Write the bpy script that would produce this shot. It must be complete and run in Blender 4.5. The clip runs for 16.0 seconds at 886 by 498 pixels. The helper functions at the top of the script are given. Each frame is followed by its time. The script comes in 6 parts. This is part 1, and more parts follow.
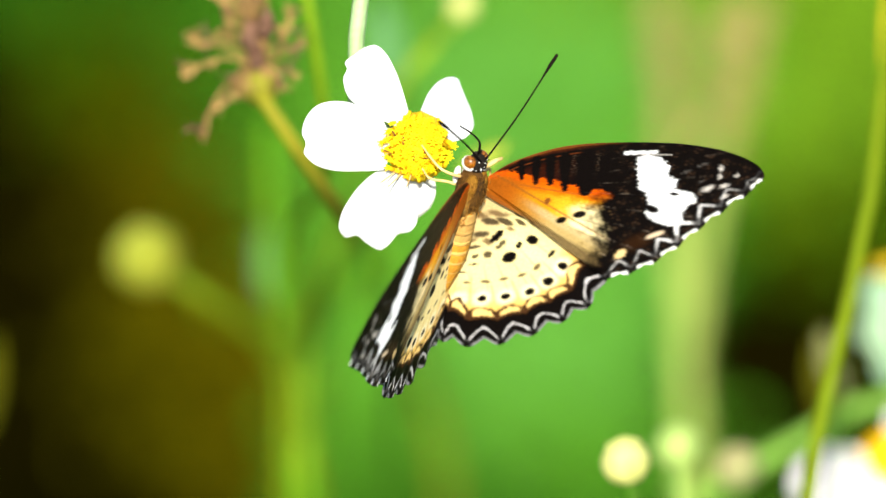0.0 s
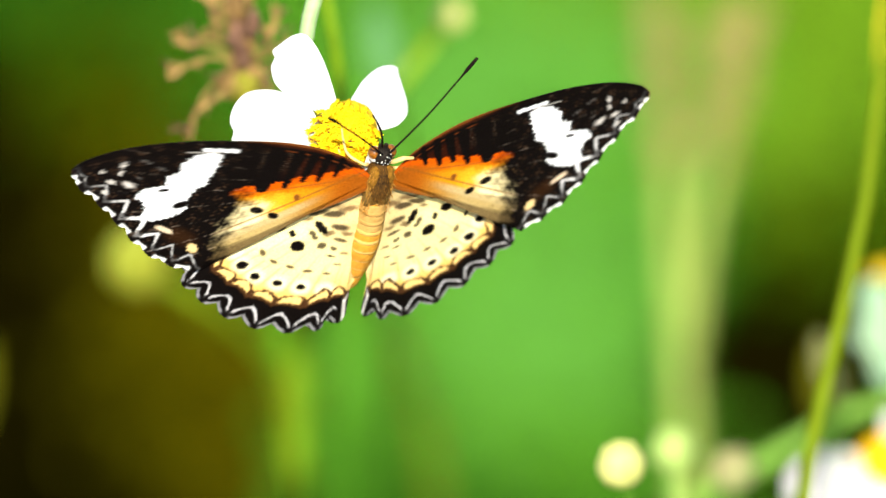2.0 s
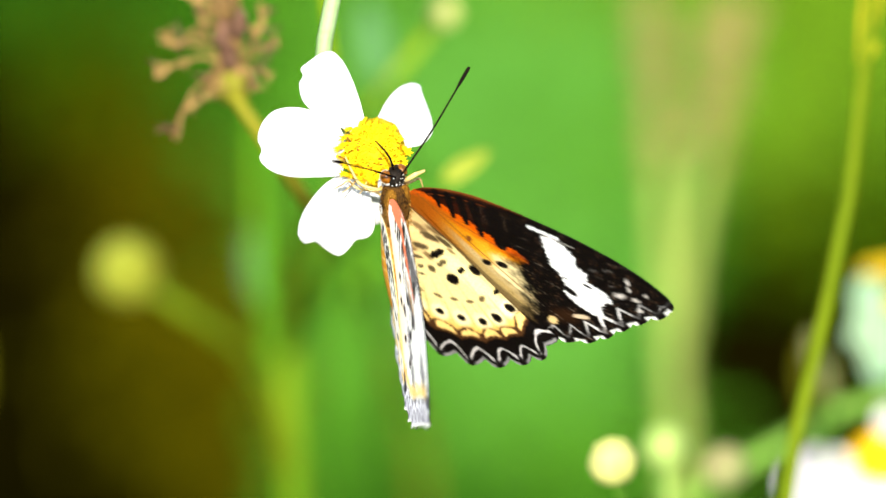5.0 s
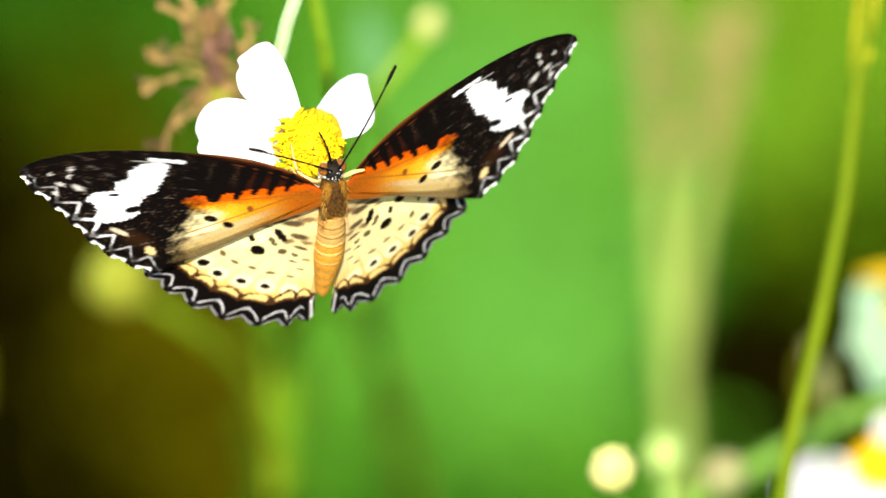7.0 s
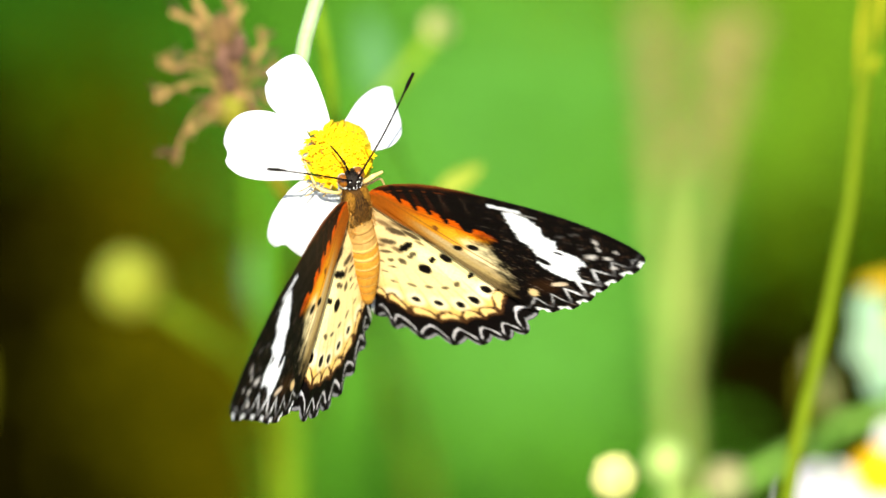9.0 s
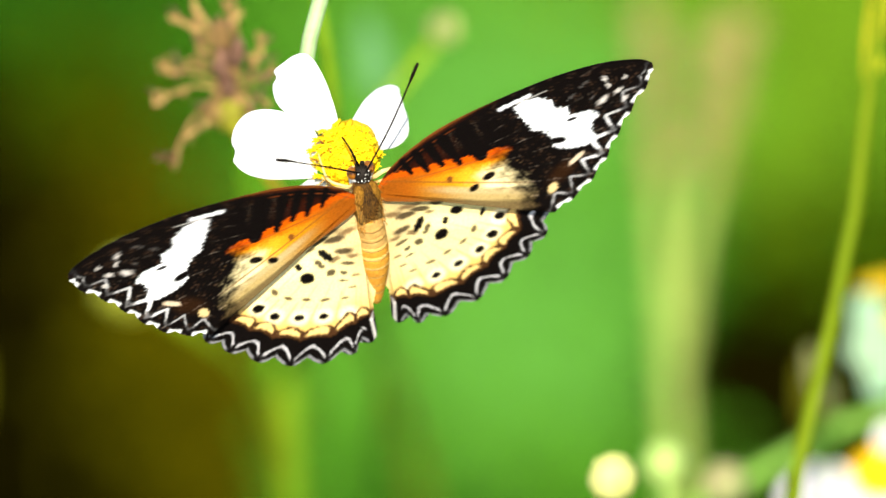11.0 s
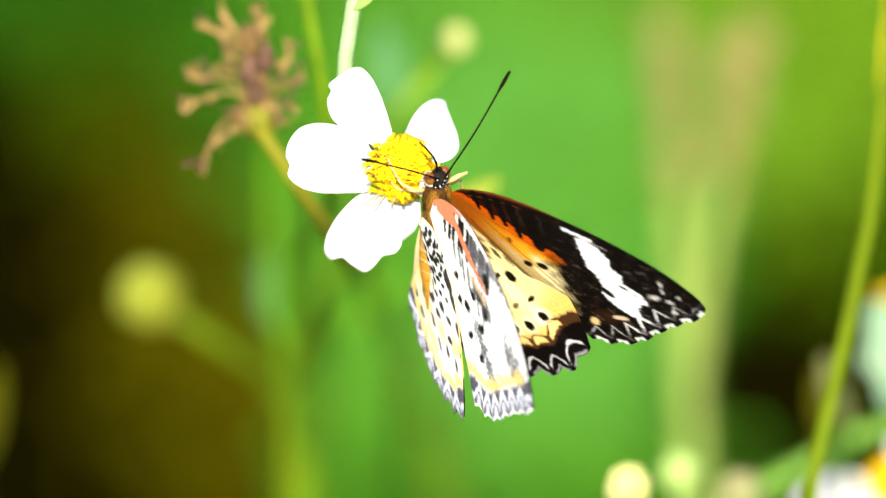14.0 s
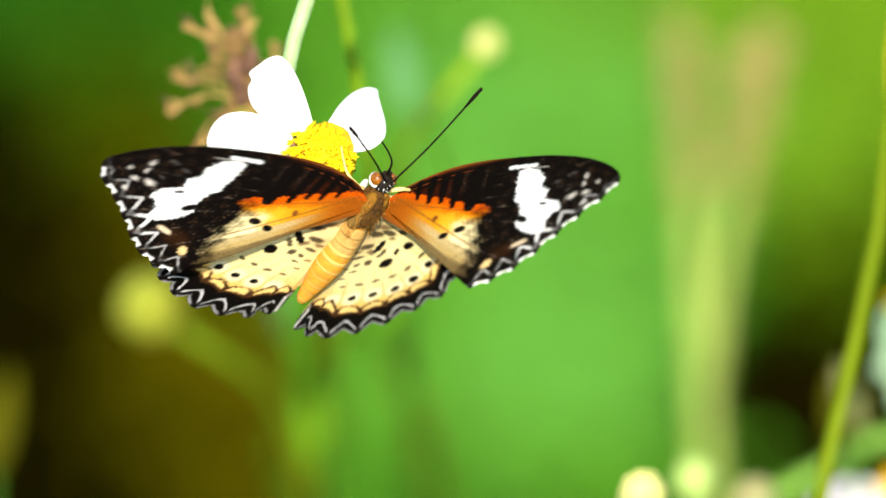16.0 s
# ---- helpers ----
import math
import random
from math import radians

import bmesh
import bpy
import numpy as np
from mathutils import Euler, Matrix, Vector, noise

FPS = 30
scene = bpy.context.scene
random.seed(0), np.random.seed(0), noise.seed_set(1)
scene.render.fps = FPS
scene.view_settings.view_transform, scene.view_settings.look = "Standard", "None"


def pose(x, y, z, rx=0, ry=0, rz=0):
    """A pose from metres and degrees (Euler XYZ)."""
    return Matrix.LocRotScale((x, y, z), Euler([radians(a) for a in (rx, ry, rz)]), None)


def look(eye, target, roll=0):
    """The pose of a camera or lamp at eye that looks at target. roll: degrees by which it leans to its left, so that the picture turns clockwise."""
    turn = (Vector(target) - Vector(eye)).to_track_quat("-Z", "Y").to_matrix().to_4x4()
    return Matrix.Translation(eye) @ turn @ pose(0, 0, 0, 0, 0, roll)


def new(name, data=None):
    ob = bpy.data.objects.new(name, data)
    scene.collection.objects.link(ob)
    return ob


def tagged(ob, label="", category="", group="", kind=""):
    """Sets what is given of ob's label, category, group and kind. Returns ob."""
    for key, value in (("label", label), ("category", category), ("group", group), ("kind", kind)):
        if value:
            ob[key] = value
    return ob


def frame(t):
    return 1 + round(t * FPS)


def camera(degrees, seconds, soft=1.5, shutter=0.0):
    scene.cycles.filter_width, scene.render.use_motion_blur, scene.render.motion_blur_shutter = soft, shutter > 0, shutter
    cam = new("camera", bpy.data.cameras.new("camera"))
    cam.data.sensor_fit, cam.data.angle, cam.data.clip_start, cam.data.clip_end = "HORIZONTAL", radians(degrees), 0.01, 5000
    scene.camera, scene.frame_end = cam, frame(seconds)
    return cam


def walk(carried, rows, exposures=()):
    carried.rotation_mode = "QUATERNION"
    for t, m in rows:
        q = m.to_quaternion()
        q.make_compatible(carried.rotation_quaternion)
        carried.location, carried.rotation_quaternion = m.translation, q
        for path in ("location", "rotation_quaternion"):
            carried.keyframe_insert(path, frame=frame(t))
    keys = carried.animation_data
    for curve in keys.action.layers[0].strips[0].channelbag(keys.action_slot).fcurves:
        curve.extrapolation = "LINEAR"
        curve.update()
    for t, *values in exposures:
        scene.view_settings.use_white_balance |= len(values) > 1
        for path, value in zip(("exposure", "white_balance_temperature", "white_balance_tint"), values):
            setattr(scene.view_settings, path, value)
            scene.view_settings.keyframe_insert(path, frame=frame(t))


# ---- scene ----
# ---------------------------------------------------------------- camera
cam = camera(5.39, 16.0, soft=1.5)
cam.data.dof.use_dof = True
cam.data.dof.focus_distance = 1.497
cam.data.dof.aperture_fstop = 12.0
cam.data.dof.aperture_blades = 0

# seconds and turn in degrees: a long lens on a loose head, looking down at the flowers
PATH = [
    (0, 51.945, 0.013, 0.016),
    (0.5, 51.945, 0.008, 0.011),
    (1, 51.935, 0.013, 0.016),
    (1.5, 51.972, 0.004, 0.005),
    (2, 51.966, -0.004, -0.005),
    (2.5, 51.959, -0.004, -0.005),
    (3, 51.948, -0.011, -0.014),
    (3.5, 51.942, -0.021, -0.027),
    (4, 51.938, -0.025, -0.033),
    (4.2, 51.938, -0.028, -0.035),
    (6.3, 51.986, -0.04, -0.051),
    (6.5, 51.99, -0.04, -0.051),
    (7, 51.993, -0.036, -0.046),
    (7.5, 52.007, -0.036, -0.046),
    (8, 52.024, -0.036, -0.046),
    (8.5, 52.041, -0.03, -0.038),
    (9, 52.041, -0.03, -0.038),
    (9.2, 52.041, -0.03, -0.038),
    (11.3, 52.048, -0.036, -0.046),
    (11.5, 52.052, -0.036, -0.046),
    (12, 52.072, -0.034, -0.043),
    (12.5, 52.065, -0.017, -0.022),
    (13, 52.065, -0.002, -0.003),
    (13.5, 52.093, 0.006, 0.008),
    (14, 52.103, 0.023, 0.03),
    (14.5, 52.083, 0.04, 0.051),
    (15, 52.083, 0.047, 0.06),
    (15.5, 52.124, 0.053, 0.068),
    (16, 52.144, 0.076, 0.098),
]
walk(cam, [(t, pose(0, -1.1820, 1.6235, rx, ry, rz)) for t, rx, ry, rz in PATH])

# ---------------------------------------------------------------- light
scene.view_settings.exposure = 1.36
SUN_WAY = Vector((-0.02, -0.69, 0.72)).normalized()
world = bpy.data.worlds.new("sky")
scene.world = world
world.use_nodes = True
wn = world.node_tree
sky = wn.nodes.new("ShaderNodeTexSky")
sky.sky_type = "NISHITA"
sky.sun_disc = False
sky.sun_elevation = math.asin(SUN_WAY.z)
sky.sun_rotation = math.atan2(SUN_WAY.x, SUN_WAY.y)
wn.links.new(sky.outputs[0], wn.nodes["Background"].inputs[0])
wn.nodes["Background"].inputs[1].default_value = 0.1
sun_data = bpy.data.lights.new("sun", "SUN")
sun_data.energy = 4.0
sun_data.angle = radians(0.53)
sun_data.color = (1.0, 0.95, 0.83)
sun = new("sun", sun_data)
sun.matrix_world = look(SUN_WAY * 10, (0, 0, 0))


# ---------------------------------------------------------------- materials
def mat(name, a, b=None, scale=400.0, rough=0.6, bump=0.15, through_light=0.0, spec=0.3, per=None, fine=4.0, glow=None):
    """A surface of two mottled colours at two scales; per: 'object' or 'island' varies it piece by piece; through_light lets daylight through."""
    m = bpy.data.materials.new(name)
    m.use_nodes = True
    nt = m.node_tree
    bsdf = nt.nodes["Principled BSDF"]
    out = nt.nodes["Material Output"]
    tex = nt.nodes.new("ShaderNodeTexCoord")
    n1 = nt.nodes.new("ShaderNodeTexNoise")
    n1.inputs["Scale"].default_value = scale
    n1.inputs["Detail"].default_value = 3
    n2 = nt.nodes.new("ShaderNodeTexNoise")
    n2.inputs["Scale"].default_value = scale * fine
    n2.inputs["Detail"].default_value = 2
    for n in (n1, n2):
        nt.links.new(tex.outputs["Object"], n.inputs["Vector"])
    add = nt.nodes.new("ShaderNodeMath")
    add.operation = "MULTIPLY_ADD"
    nt.links.new(n2.outputs[0], add.inputs[0])
    add.inputs[1].default_value = 0.5
    nt.links.new(n1.outputs[0], add.inputs[2])
    value = add.outputs[0]
    low, high = 0.5, 1.0
    if per:
        vary = nt.nodes.new("ShaderNodeObjectInfo" if per == "object" else "ShaderNodeNewGeometry")
        more = nt.nodes.new("ShaderNodeMath")
        more.operation = "MULTIPLY_ADD"
        nt.links.new(vary.outputs["Random" if per == "object" else "Random Per Island"], more.inputs[0])
        more.inputs[1].default_value = 0.6
        nt.links.new(value, more.inputs[2])
        value, high = more.outputs[0], 1.6
    ramp = nt.nodes.new("ShaderNodeMapRange")
    ramp.inputs["From Min"].default_value = low
    ramp.inputs["From Max"].default_value = high
    nt.links.new(value, ramp.inputs["Value"])
    mix = nt.nodes.new("ShaderNodeMix")
    mix.data_type = "RGBA"
    mix.inputs["A"].default_value = (*a, 1)
    mix.inputs["B"].default_value = (*(b or [0.75 * c for c in a]), 1)
    nt.links.new(ramp.outputs[0], mix.inputs["Factor"])
    colour = mix.outputs["Result"]
    nt.links.new(colour, bsdf.inputs["Base Color"])
    bsdf.inputs["Roughness"].default_value = rough
    bsdf.inputs["Specular IOR Level"].default_value = spec
    if bump:
        bp = nt.nodes.new("ShaderNodeBump")
        bp.inputs["Strength"].default_value = bump
        bp.inputs["Distance"].default_value = 0.5 / scale
        nt.links.new(value, bp.inputs["Height"])
        nt.links.new(bp.outputs[0], bsdf.inputs["Normal"])
    if through_light:
        tr = nt.nodes.new("ShaderNodeBsdfTranslucent")
        nt.links.new(colour, tr.inputs["Color"])
        ms = nt.nodes.new("ShaderNodeMixShader")
        ms.inputs[0].default_value = through_light
        nt.links.new(bsdf.outputs[0], ms.inputs[1])
        nt.links.new(tr.outputs[0], ms.inputs[2])
        nt.links.new(ms.outputs[0], out.inputs["Surface"])
    return m


def wing_mat():
    """Wing scales: the pattern is a colour attribute of the mesh, broken up by a fine grain."""
    m = bpy.data.materials.new("wing_scales")
    m.use_nodes = True
    nt = m.node_tree
    bsdf, out = nt.nodes["Principled BSDF"], nt.nodes["Material Output"]
    col = nt.nodes.new("ShaderNodeVertexColor")
    col.layer_name = "pattern"
    tex = nt.nodes.new("ShaderNodeTexCoord")
    n = nt.nodes.new("ShaderNodeTexNoise")
    n.inputs["Scale"].default_value = 2600
    n.inputs["Detail"].default_value = 3
    nt.links.new(tex.outputs["Object"], n.inputs["Vector"])
    mr = nt.nodes.new("ShaderNodeMapRange")
    mr.inputs["From Min"].default_value, mr.inputs["From Max"].default_value = 0.3, 0.7
    mr.inputs["To Min"].default_value, mr.inputs["To Max"].default_value = 0.86, 1.14
    nt.links.new(n.outputs[0], mr.inputs["Value"])
    mul = nt.nodes.new("ShaderNodeMix")
    mul.data_type, mul.blend_type = "RGBA", "MULTIPLY"
    mul.inputs["Factor"].default_value = 1
    nt.links.new(col.outputs[0], mul.inputs["A"])
    nt.links.new(mr.outputs[0], mul.inputs["B"])
    nt.links.new(mul.outputs["Result"], bsdf.inputs["Base Color"])
    bsdf.inputs["Roughness"].default_value = 0.55
    bsdf.inputs["Specular IOR Level"].default_value = 0.04
    bsdf.inputs["Sheen Weight"].default_value = 0.6
    bsdf.inputs["Sheen Roughness"].default_value = 0.6
    nt.links.new(mul.outputs["Result"], bsdf.inputs["Sheen Tint"])
    bp = nt.nodes.new("ShaderNodeBump")
    bp.inputs["Strength"].default_value = 0.25
    bp.inputs["Distance"].default_value = 0.0002
    nt.links.new(n.outputs[0], bp.inputs["Height"])
    nt.links.new(bp.outputs[0], bsdf.inputs["Normal"])
    tr = nt.nodes.new("ShaderNodeBsdfTranslucent")
    nt.links.new(mul.outputs["Result"], tr.inputs["Color"])
    ms = nt.nodes.new("ShaderNodeMixShader")
    ms.inputs[0].default_value = 0.1
    nt.links.new(bsdf.outputs[0], ms.inputs[1])
    nt.links.new(tr.outputs[0], ms.inputs[2])
    nt.links.new(ms.outputs[0], out.inputs["Surface"])
    return m


WING = wing_mat()
FUR = mat("thorax_fur", (0.11, 0.05, 0.01), (0.022, 0.012, 0.005), 300, 0.9, 0.3, spec=0.05, fine=5.0)
SHOULDER = mat("shoulder_gold", (0.26, 0.12, 0.012), (0.09, 0.04, 0.007), 700, 0.9, 0.5, spec=0.03, fine=5.0)
FLANK = mat("flank_olive", (0.22, 0.13, 0.035), (0.11, 0.06, 0.014), 700, 0.9, 0.5, spec=0.03, fine=5.0)
ABDOMEN_ROOT = mat("abdomen_root", (0.44, 0.26, 0.075), (0.37, 0.2, 0.05), 900, 0.85, 0.3, spec=0.05)
DARK_HEAD = mat("dark_head", (0.006, 0.005, 0.004), (0.02, 0.014, 0.009), 1500, 0.6, 0.4, spec=0.1)
EYE = mat("golden_eye", (0.3, 0.1, 0.005), (0.07, 0.02, 0.003), 2200, 0.3, 0.1, spec=0.4)
HAIR = mat("golden_hair", (0.2, 0.09, 0.016), (0.03, 0.014, 0.005), 300, 0.95, 0.0, spec=0.0, per="island")
PALE_HAIR = mat("pale_hair", (0.5, 0.24, 0.04), (0.2, 0.08, 0.014), 300, 0.95, 0.0, spec=0.0, per="island")
WHITE_HAIR = mat("white_hair", (0.78, 0.76, 0.7), (0.55, 0.52, 0.45), 2000, 0.8, 0.4)
ABDOMEN = mat("abdomen_orange", (0.52, 0.25, 0.028), (0.44, 0.18, 0.02), 900, 0.85, 0.3, spec=0.05)
BAND = mat("abdomen_band", (0.56, 0.34, 0.09), (0.52, 0.3, 0.075), 900, 0.85, 0.3, spec=0.05)
FEELER = mat("feeler_black", (0.004, 0.003, 0.003), (0.012, 0.008, 0.006), 2000, 0.9, 0.2, spec=0.0)
LEG = mat("leg_amber", (0.7, 0.52, 0.2), (0.52, 0.32, 0.09), 1200, 0.5, 0.2)
PETAL = mat("petal_white", (0.74, 0.74, 0.72), (0.66, 0.67, 0.64), 300, 0.6, 0.2, 0.25)
FLORET = mat("floret_yellow", (0.95, 0.76, 0.012), (0.84, 0.5, 0.005), 700, 0.6, 0.2, 0.2, 0.1, "object")
ANTHER = mat("anther_brown", (0.2, 0.07, 0.012), (0.1, 0.03, 0.006), 1500, 0.6, 0.2)
STEM_PALE = mat("stem_pale_green", (0.3, 0.43, 0.19), (0.25, 0.37, 0.14), 250, 0.5, 0.2, 0.1)
STEM = mat("stem_green", (0.05, 0.13, 0.008), (0.035, 0.1, 0.005), 200, 0.6, 0.2, 0.1, 0.1)
STEM_OLIVE = mat("stem_olive", (0.19, 0.18, 0.01), (0.14, 0.135, 0.008), 200, 0.65, 0.2, spec=0.1)
BUD = mat("bud_yellow_green", (0.24, 0.25, 0.022), (0.13, 0.14, 0.008), 180, 0.7, 0.3, spec=0.1)
BUD_PALE = mat("bud_cream", (0.54, 0.5, 0.18), (0.38, 0.39, 0.1), 180, 0.7, 0.3, spec=0.1)
BUD_GREEN = mat("bud_pale_green", (0.36, 0.46, 0.13), (0.27, 0.38, 0.09), 180, 0.7, 0.3, spec=0.1)
BUD_BROWN = mat("bud_browning", (0.26, 0.2, 0.1), (0.2, 0.24, 0.08), 180, 0.8, 0.3, spec=0.05)
BUD_YELLOW = mat("bud_golden_yellow", (0.55, 0.5, 0.02), (0.42, 0.38, 0.012), 180, 0.7, 0.3, 0.15, 0.1)
STEM_LIME = mat("stem_lime", (0.1, 0.27, 0.006), (0.08, 0.225, 0.005), 120, 0.6, 0.2, 0.15, 0.08)
YOUNG_LEAF = mat("young_leaf", (0.34, 0.38, 0.05), (0.26, 0.32, 0.03), 200, 0.6, 0.2, 0.2, 0.08)
LEAF_DULL = mat("leaf_dull_olive", (0.075, 0.072, 0.002), (0.055, 0.054, 0.002), 80, 0.8, 0.2, 0.1, 0.03)
DISC_ORANGE = mat("disc_orange", (0.8, 0.5, 0.006), (0.7, 0.38, 0.004), 200, 0.7, 0.3, 0.1, 0.1)
BRACT_ORANGE = mat("bract_orange", (0.5, 0.32, 0.006), (0.4, 0.26, 0.004), 120, 0.7, 0.2, 0.15, 0.08)
LEAF_GREY = mat("leaf_grey_green", (0.17, 0.17, 0.06), (0.13, 0.14, 0.04), 80, 0.8, 0.2, 0.15, 0.05)
PETAL_MINT = mat("petal_mint", (0.2, 0.38, 0.22), (0.3, 0.42, 0.24), 60, 0.6, 0.2, 0.25)
PETAL_LILAC = mat("petal_lilac_white", (0.74, 0.7, 0.71), (0.64, 0.6, 0.6), 60, 0.6, 0.2, 0.25)
STEM_MID = mat("stem_mid_green", (0.13, 0.19, 0.005), (0.1, 0.155, 0.004), 120, 0.6, 0.2, 0.15, 0.08)
STEM_YOUNG = mat("stem_young_green", (0.15, 0.25, 0.006), (0.12, 0.2, 0.005), 120, 0.6, 0.2, 0.15, 0.08)
STEM_FRESH = mat("stem_fresh_green", (0.19, 0.36, 0.05), (0.15, 0.3, 0.04), 120, 0.6, 0.2, 0.15, 0.08)
CALYX = mat("calyx_green", (0.06, 0.13, 0.01), (0.04, 0.1, 0.006), 250, 0.65, 0.2, spec=0.1)
DRY = mat("dry_bract", (0.42, 0.26, 0.09), (0.05, 0.024, 0.01), 250, 0.9, 0.5, spec=0.03, per="object")
CALYX_DRY = mat("calyx_dull", (0.2, 0.19, 0.02), (0.12, 0.11, 0.015), 250, 0.8, 0.3, spec=0.05)
DRY_CORE = mat("dry_core", (0.06, 0.028, 0.015), (0.2, 0.11, 0.07), 300, 0.85, 0.5, spec=0.05)
GRASS_TAN = mat("grass_plume_tan", (0.36, 0.3, 0.1), (0.3, 0.25, 0.08), 60, 0.8, 0.4, 0.3, 0.05)
BLADE = mat("blade_yellow_green", (0.145, 0.2, 0.004), (0.115, 0.165, 0.003), 40, 0.65, 0.2, 0.2, 0.08)
STRAW = mat("straw_yellow_green", (0.29, 0.36, 0.075), (0.23, 0.31, 0.055), 40, 0.65, 0.2, 0.2, 0.08)
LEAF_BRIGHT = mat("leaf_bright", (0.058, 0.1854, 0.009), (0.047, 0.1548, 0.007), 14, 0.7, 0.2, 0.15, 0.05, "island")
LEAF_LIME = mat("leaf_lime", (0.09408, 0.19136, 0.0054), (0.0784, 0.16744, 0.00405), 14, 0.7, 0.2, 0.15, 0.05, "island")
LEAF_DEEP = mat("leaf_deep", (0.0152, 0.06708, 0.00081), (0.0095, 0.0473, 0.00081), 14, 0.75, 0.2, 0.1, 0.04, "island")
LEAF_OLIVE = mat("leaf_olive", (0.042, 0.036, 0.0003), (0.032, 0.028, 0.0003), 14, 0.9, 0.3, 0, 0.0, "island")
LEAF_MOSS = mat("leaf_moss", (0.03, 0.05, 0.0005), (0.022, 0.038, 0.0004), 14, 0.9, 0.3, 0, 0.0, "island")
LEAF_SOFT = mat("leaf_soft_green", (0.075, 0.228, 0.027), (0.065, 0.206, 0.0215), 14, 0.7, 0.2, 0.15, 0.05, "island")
STEM_YELLOW = mat("stem_yellow_green", (0.24, 0.36, 0.015), (0.19, 0.3, 0.011), 120, 0.6, 0.2, 0.15, 0.08)
STEM_SOFT = mat("stem_soft_green", (0.3, 0.46, 0.1), (0.25, 0.4, 0.08), 120, 0.6, 0.2, 0.15, 0.08)
LEAF_PALE = mat("leaf_pale", (0.085, 0.215, 0.07), (0.065, 0.175, 0.05), 60, 0.6, 0.2, 0.15, 0.1)
# far darker than real soil: shade between the weeds is put into the colour
SHADE_SOIL = mat("soil", (0.005, 0.0038, 0.0002), (0.0022, 0.002, 0.0001), 25, 1.0, 0.6, spec=0.0)


# ---------------------------------------------------------------- helpers
def thing(name, at, label, category, group="", kind=""):
    ob = new(name)
    ob.location = at
    ob.empty_display_size = 0.01
    return tagged(ob, label, category, group, kind)


def part(name, bm, material, parent=None, label="", smooth=True):
    me = bpy.data.meshes.new(name)
    bmesh.ops.recalc_face_normals(bm, faces=bm.faces[:])
    bm.to_mesh(me)
    bm.free()
    me.materials.append(material)
    if smooth:
        me.polygons.foreach_set("use_smooth", [True] * len(me.polygons))
    ob = new(name, me)
    ob.parent = parent
    return tagged(ob, label)


def curve(points, n):
    """n points along a smooth line through the given ones, however far apart they are."""
    p = np.array([tuple(q) for q in points], float)
    q = np.vstack([2 * p[0] - p[1], p, 2 * p[-1] - p[-2]])
    k = np.concatenate([[0], np.cumsum(np.maximum(np.linalg.norm(np.diff(q, axis=0), axis=1), 1e-9) ** 0.5)])
    lengths = np.linalg.norm(np.diff(p, axis=0), axis=1)
    where = np.interp(np.linspace(0, 1, n), np.concatenate([[0], np.cumsum(lengths)]) / lengths.sum(), np.arange(len(p)))
    out = []
    for t in where:
        i = min(int(t), len(p) - 2)
        x = k[i + 1] + (t - i) * (k[i + 2] - k[i + 1])
        row = [q[i + j] for j in range(4)]
        for level in (1, 2):
            row = [((k[i + j + level] - x) * row[j] + (x - k[i + j]) * row[j + 1]) / (k[i + j + level] - k[i + j]) for j in range(4 - level)]
        row = [((k[i + 2] - x) * row[0] + (x - k[i + 1]) * row[1]) / (k[i + 2] - k[i + 1])]
        out.append(row[0])
    return np.array(out)


def tube(points, radii, n=24, seg=10, bm=None, flat=1.0):
    """A round rod along a smooth line, its radius running through the given ones."""
    bm = bm or bmesh.new()
    line = curve(points, n)
    r = np.interp(np.linspace(0, 1, n), np.linspace(0, 1, len(radii)), radii)
    rings = []
    side = Vector((0, 0, 1))
    for i in range(n):
        way = Vector(line[min(i + 1, n - 1)] - line[max(i - 1, 0)]).normalized()
        if abs(way.dot(side)) > 0.95:
            side = Vector((1, 0, 0))
        u = way.cross(side).normalized()
        side = u.cross(way).normalized()
        rings.append([bm.verts.new(Vector(line[i]) + float(r[i]) * (math.cos(a) * u + flat * math.sin(a) * side))
                      for a in (math.tau * k / seg for k in range(seg))])
    for a, b in zip(rings, rings[1:]):
        for k in range(seg):
            bm.faces.new((a[k], a[(k + 1) % seg], b[(k + 1) % seg], b[k]))
    bm.faces.new(rings[0][::-1])
    bm.faces.new(rings[-1])
    return bm


def blob(at, size, turn=None, seg=16, rings=10, bm=None, rough=0.0):
    """A rounded body of three half-sizes, a little uneven."""
    bm = bm or bmesh.new()
    m = Matrix.Translation(at) @ (turn or Matrix.Identity(4)) @ Matrix.Diagonal((*size, 1))
    made = bmesh.ops.create_uvsphere(bm, u_segments=seg, v_segments=rings, radius=1)["verts"]
    for v in made:
        if rough:
            v.co *= 1 + rough * noise.noise(v.co * 3 + Vector(at) * 50)
        v.co = m @ v.co
    return bm


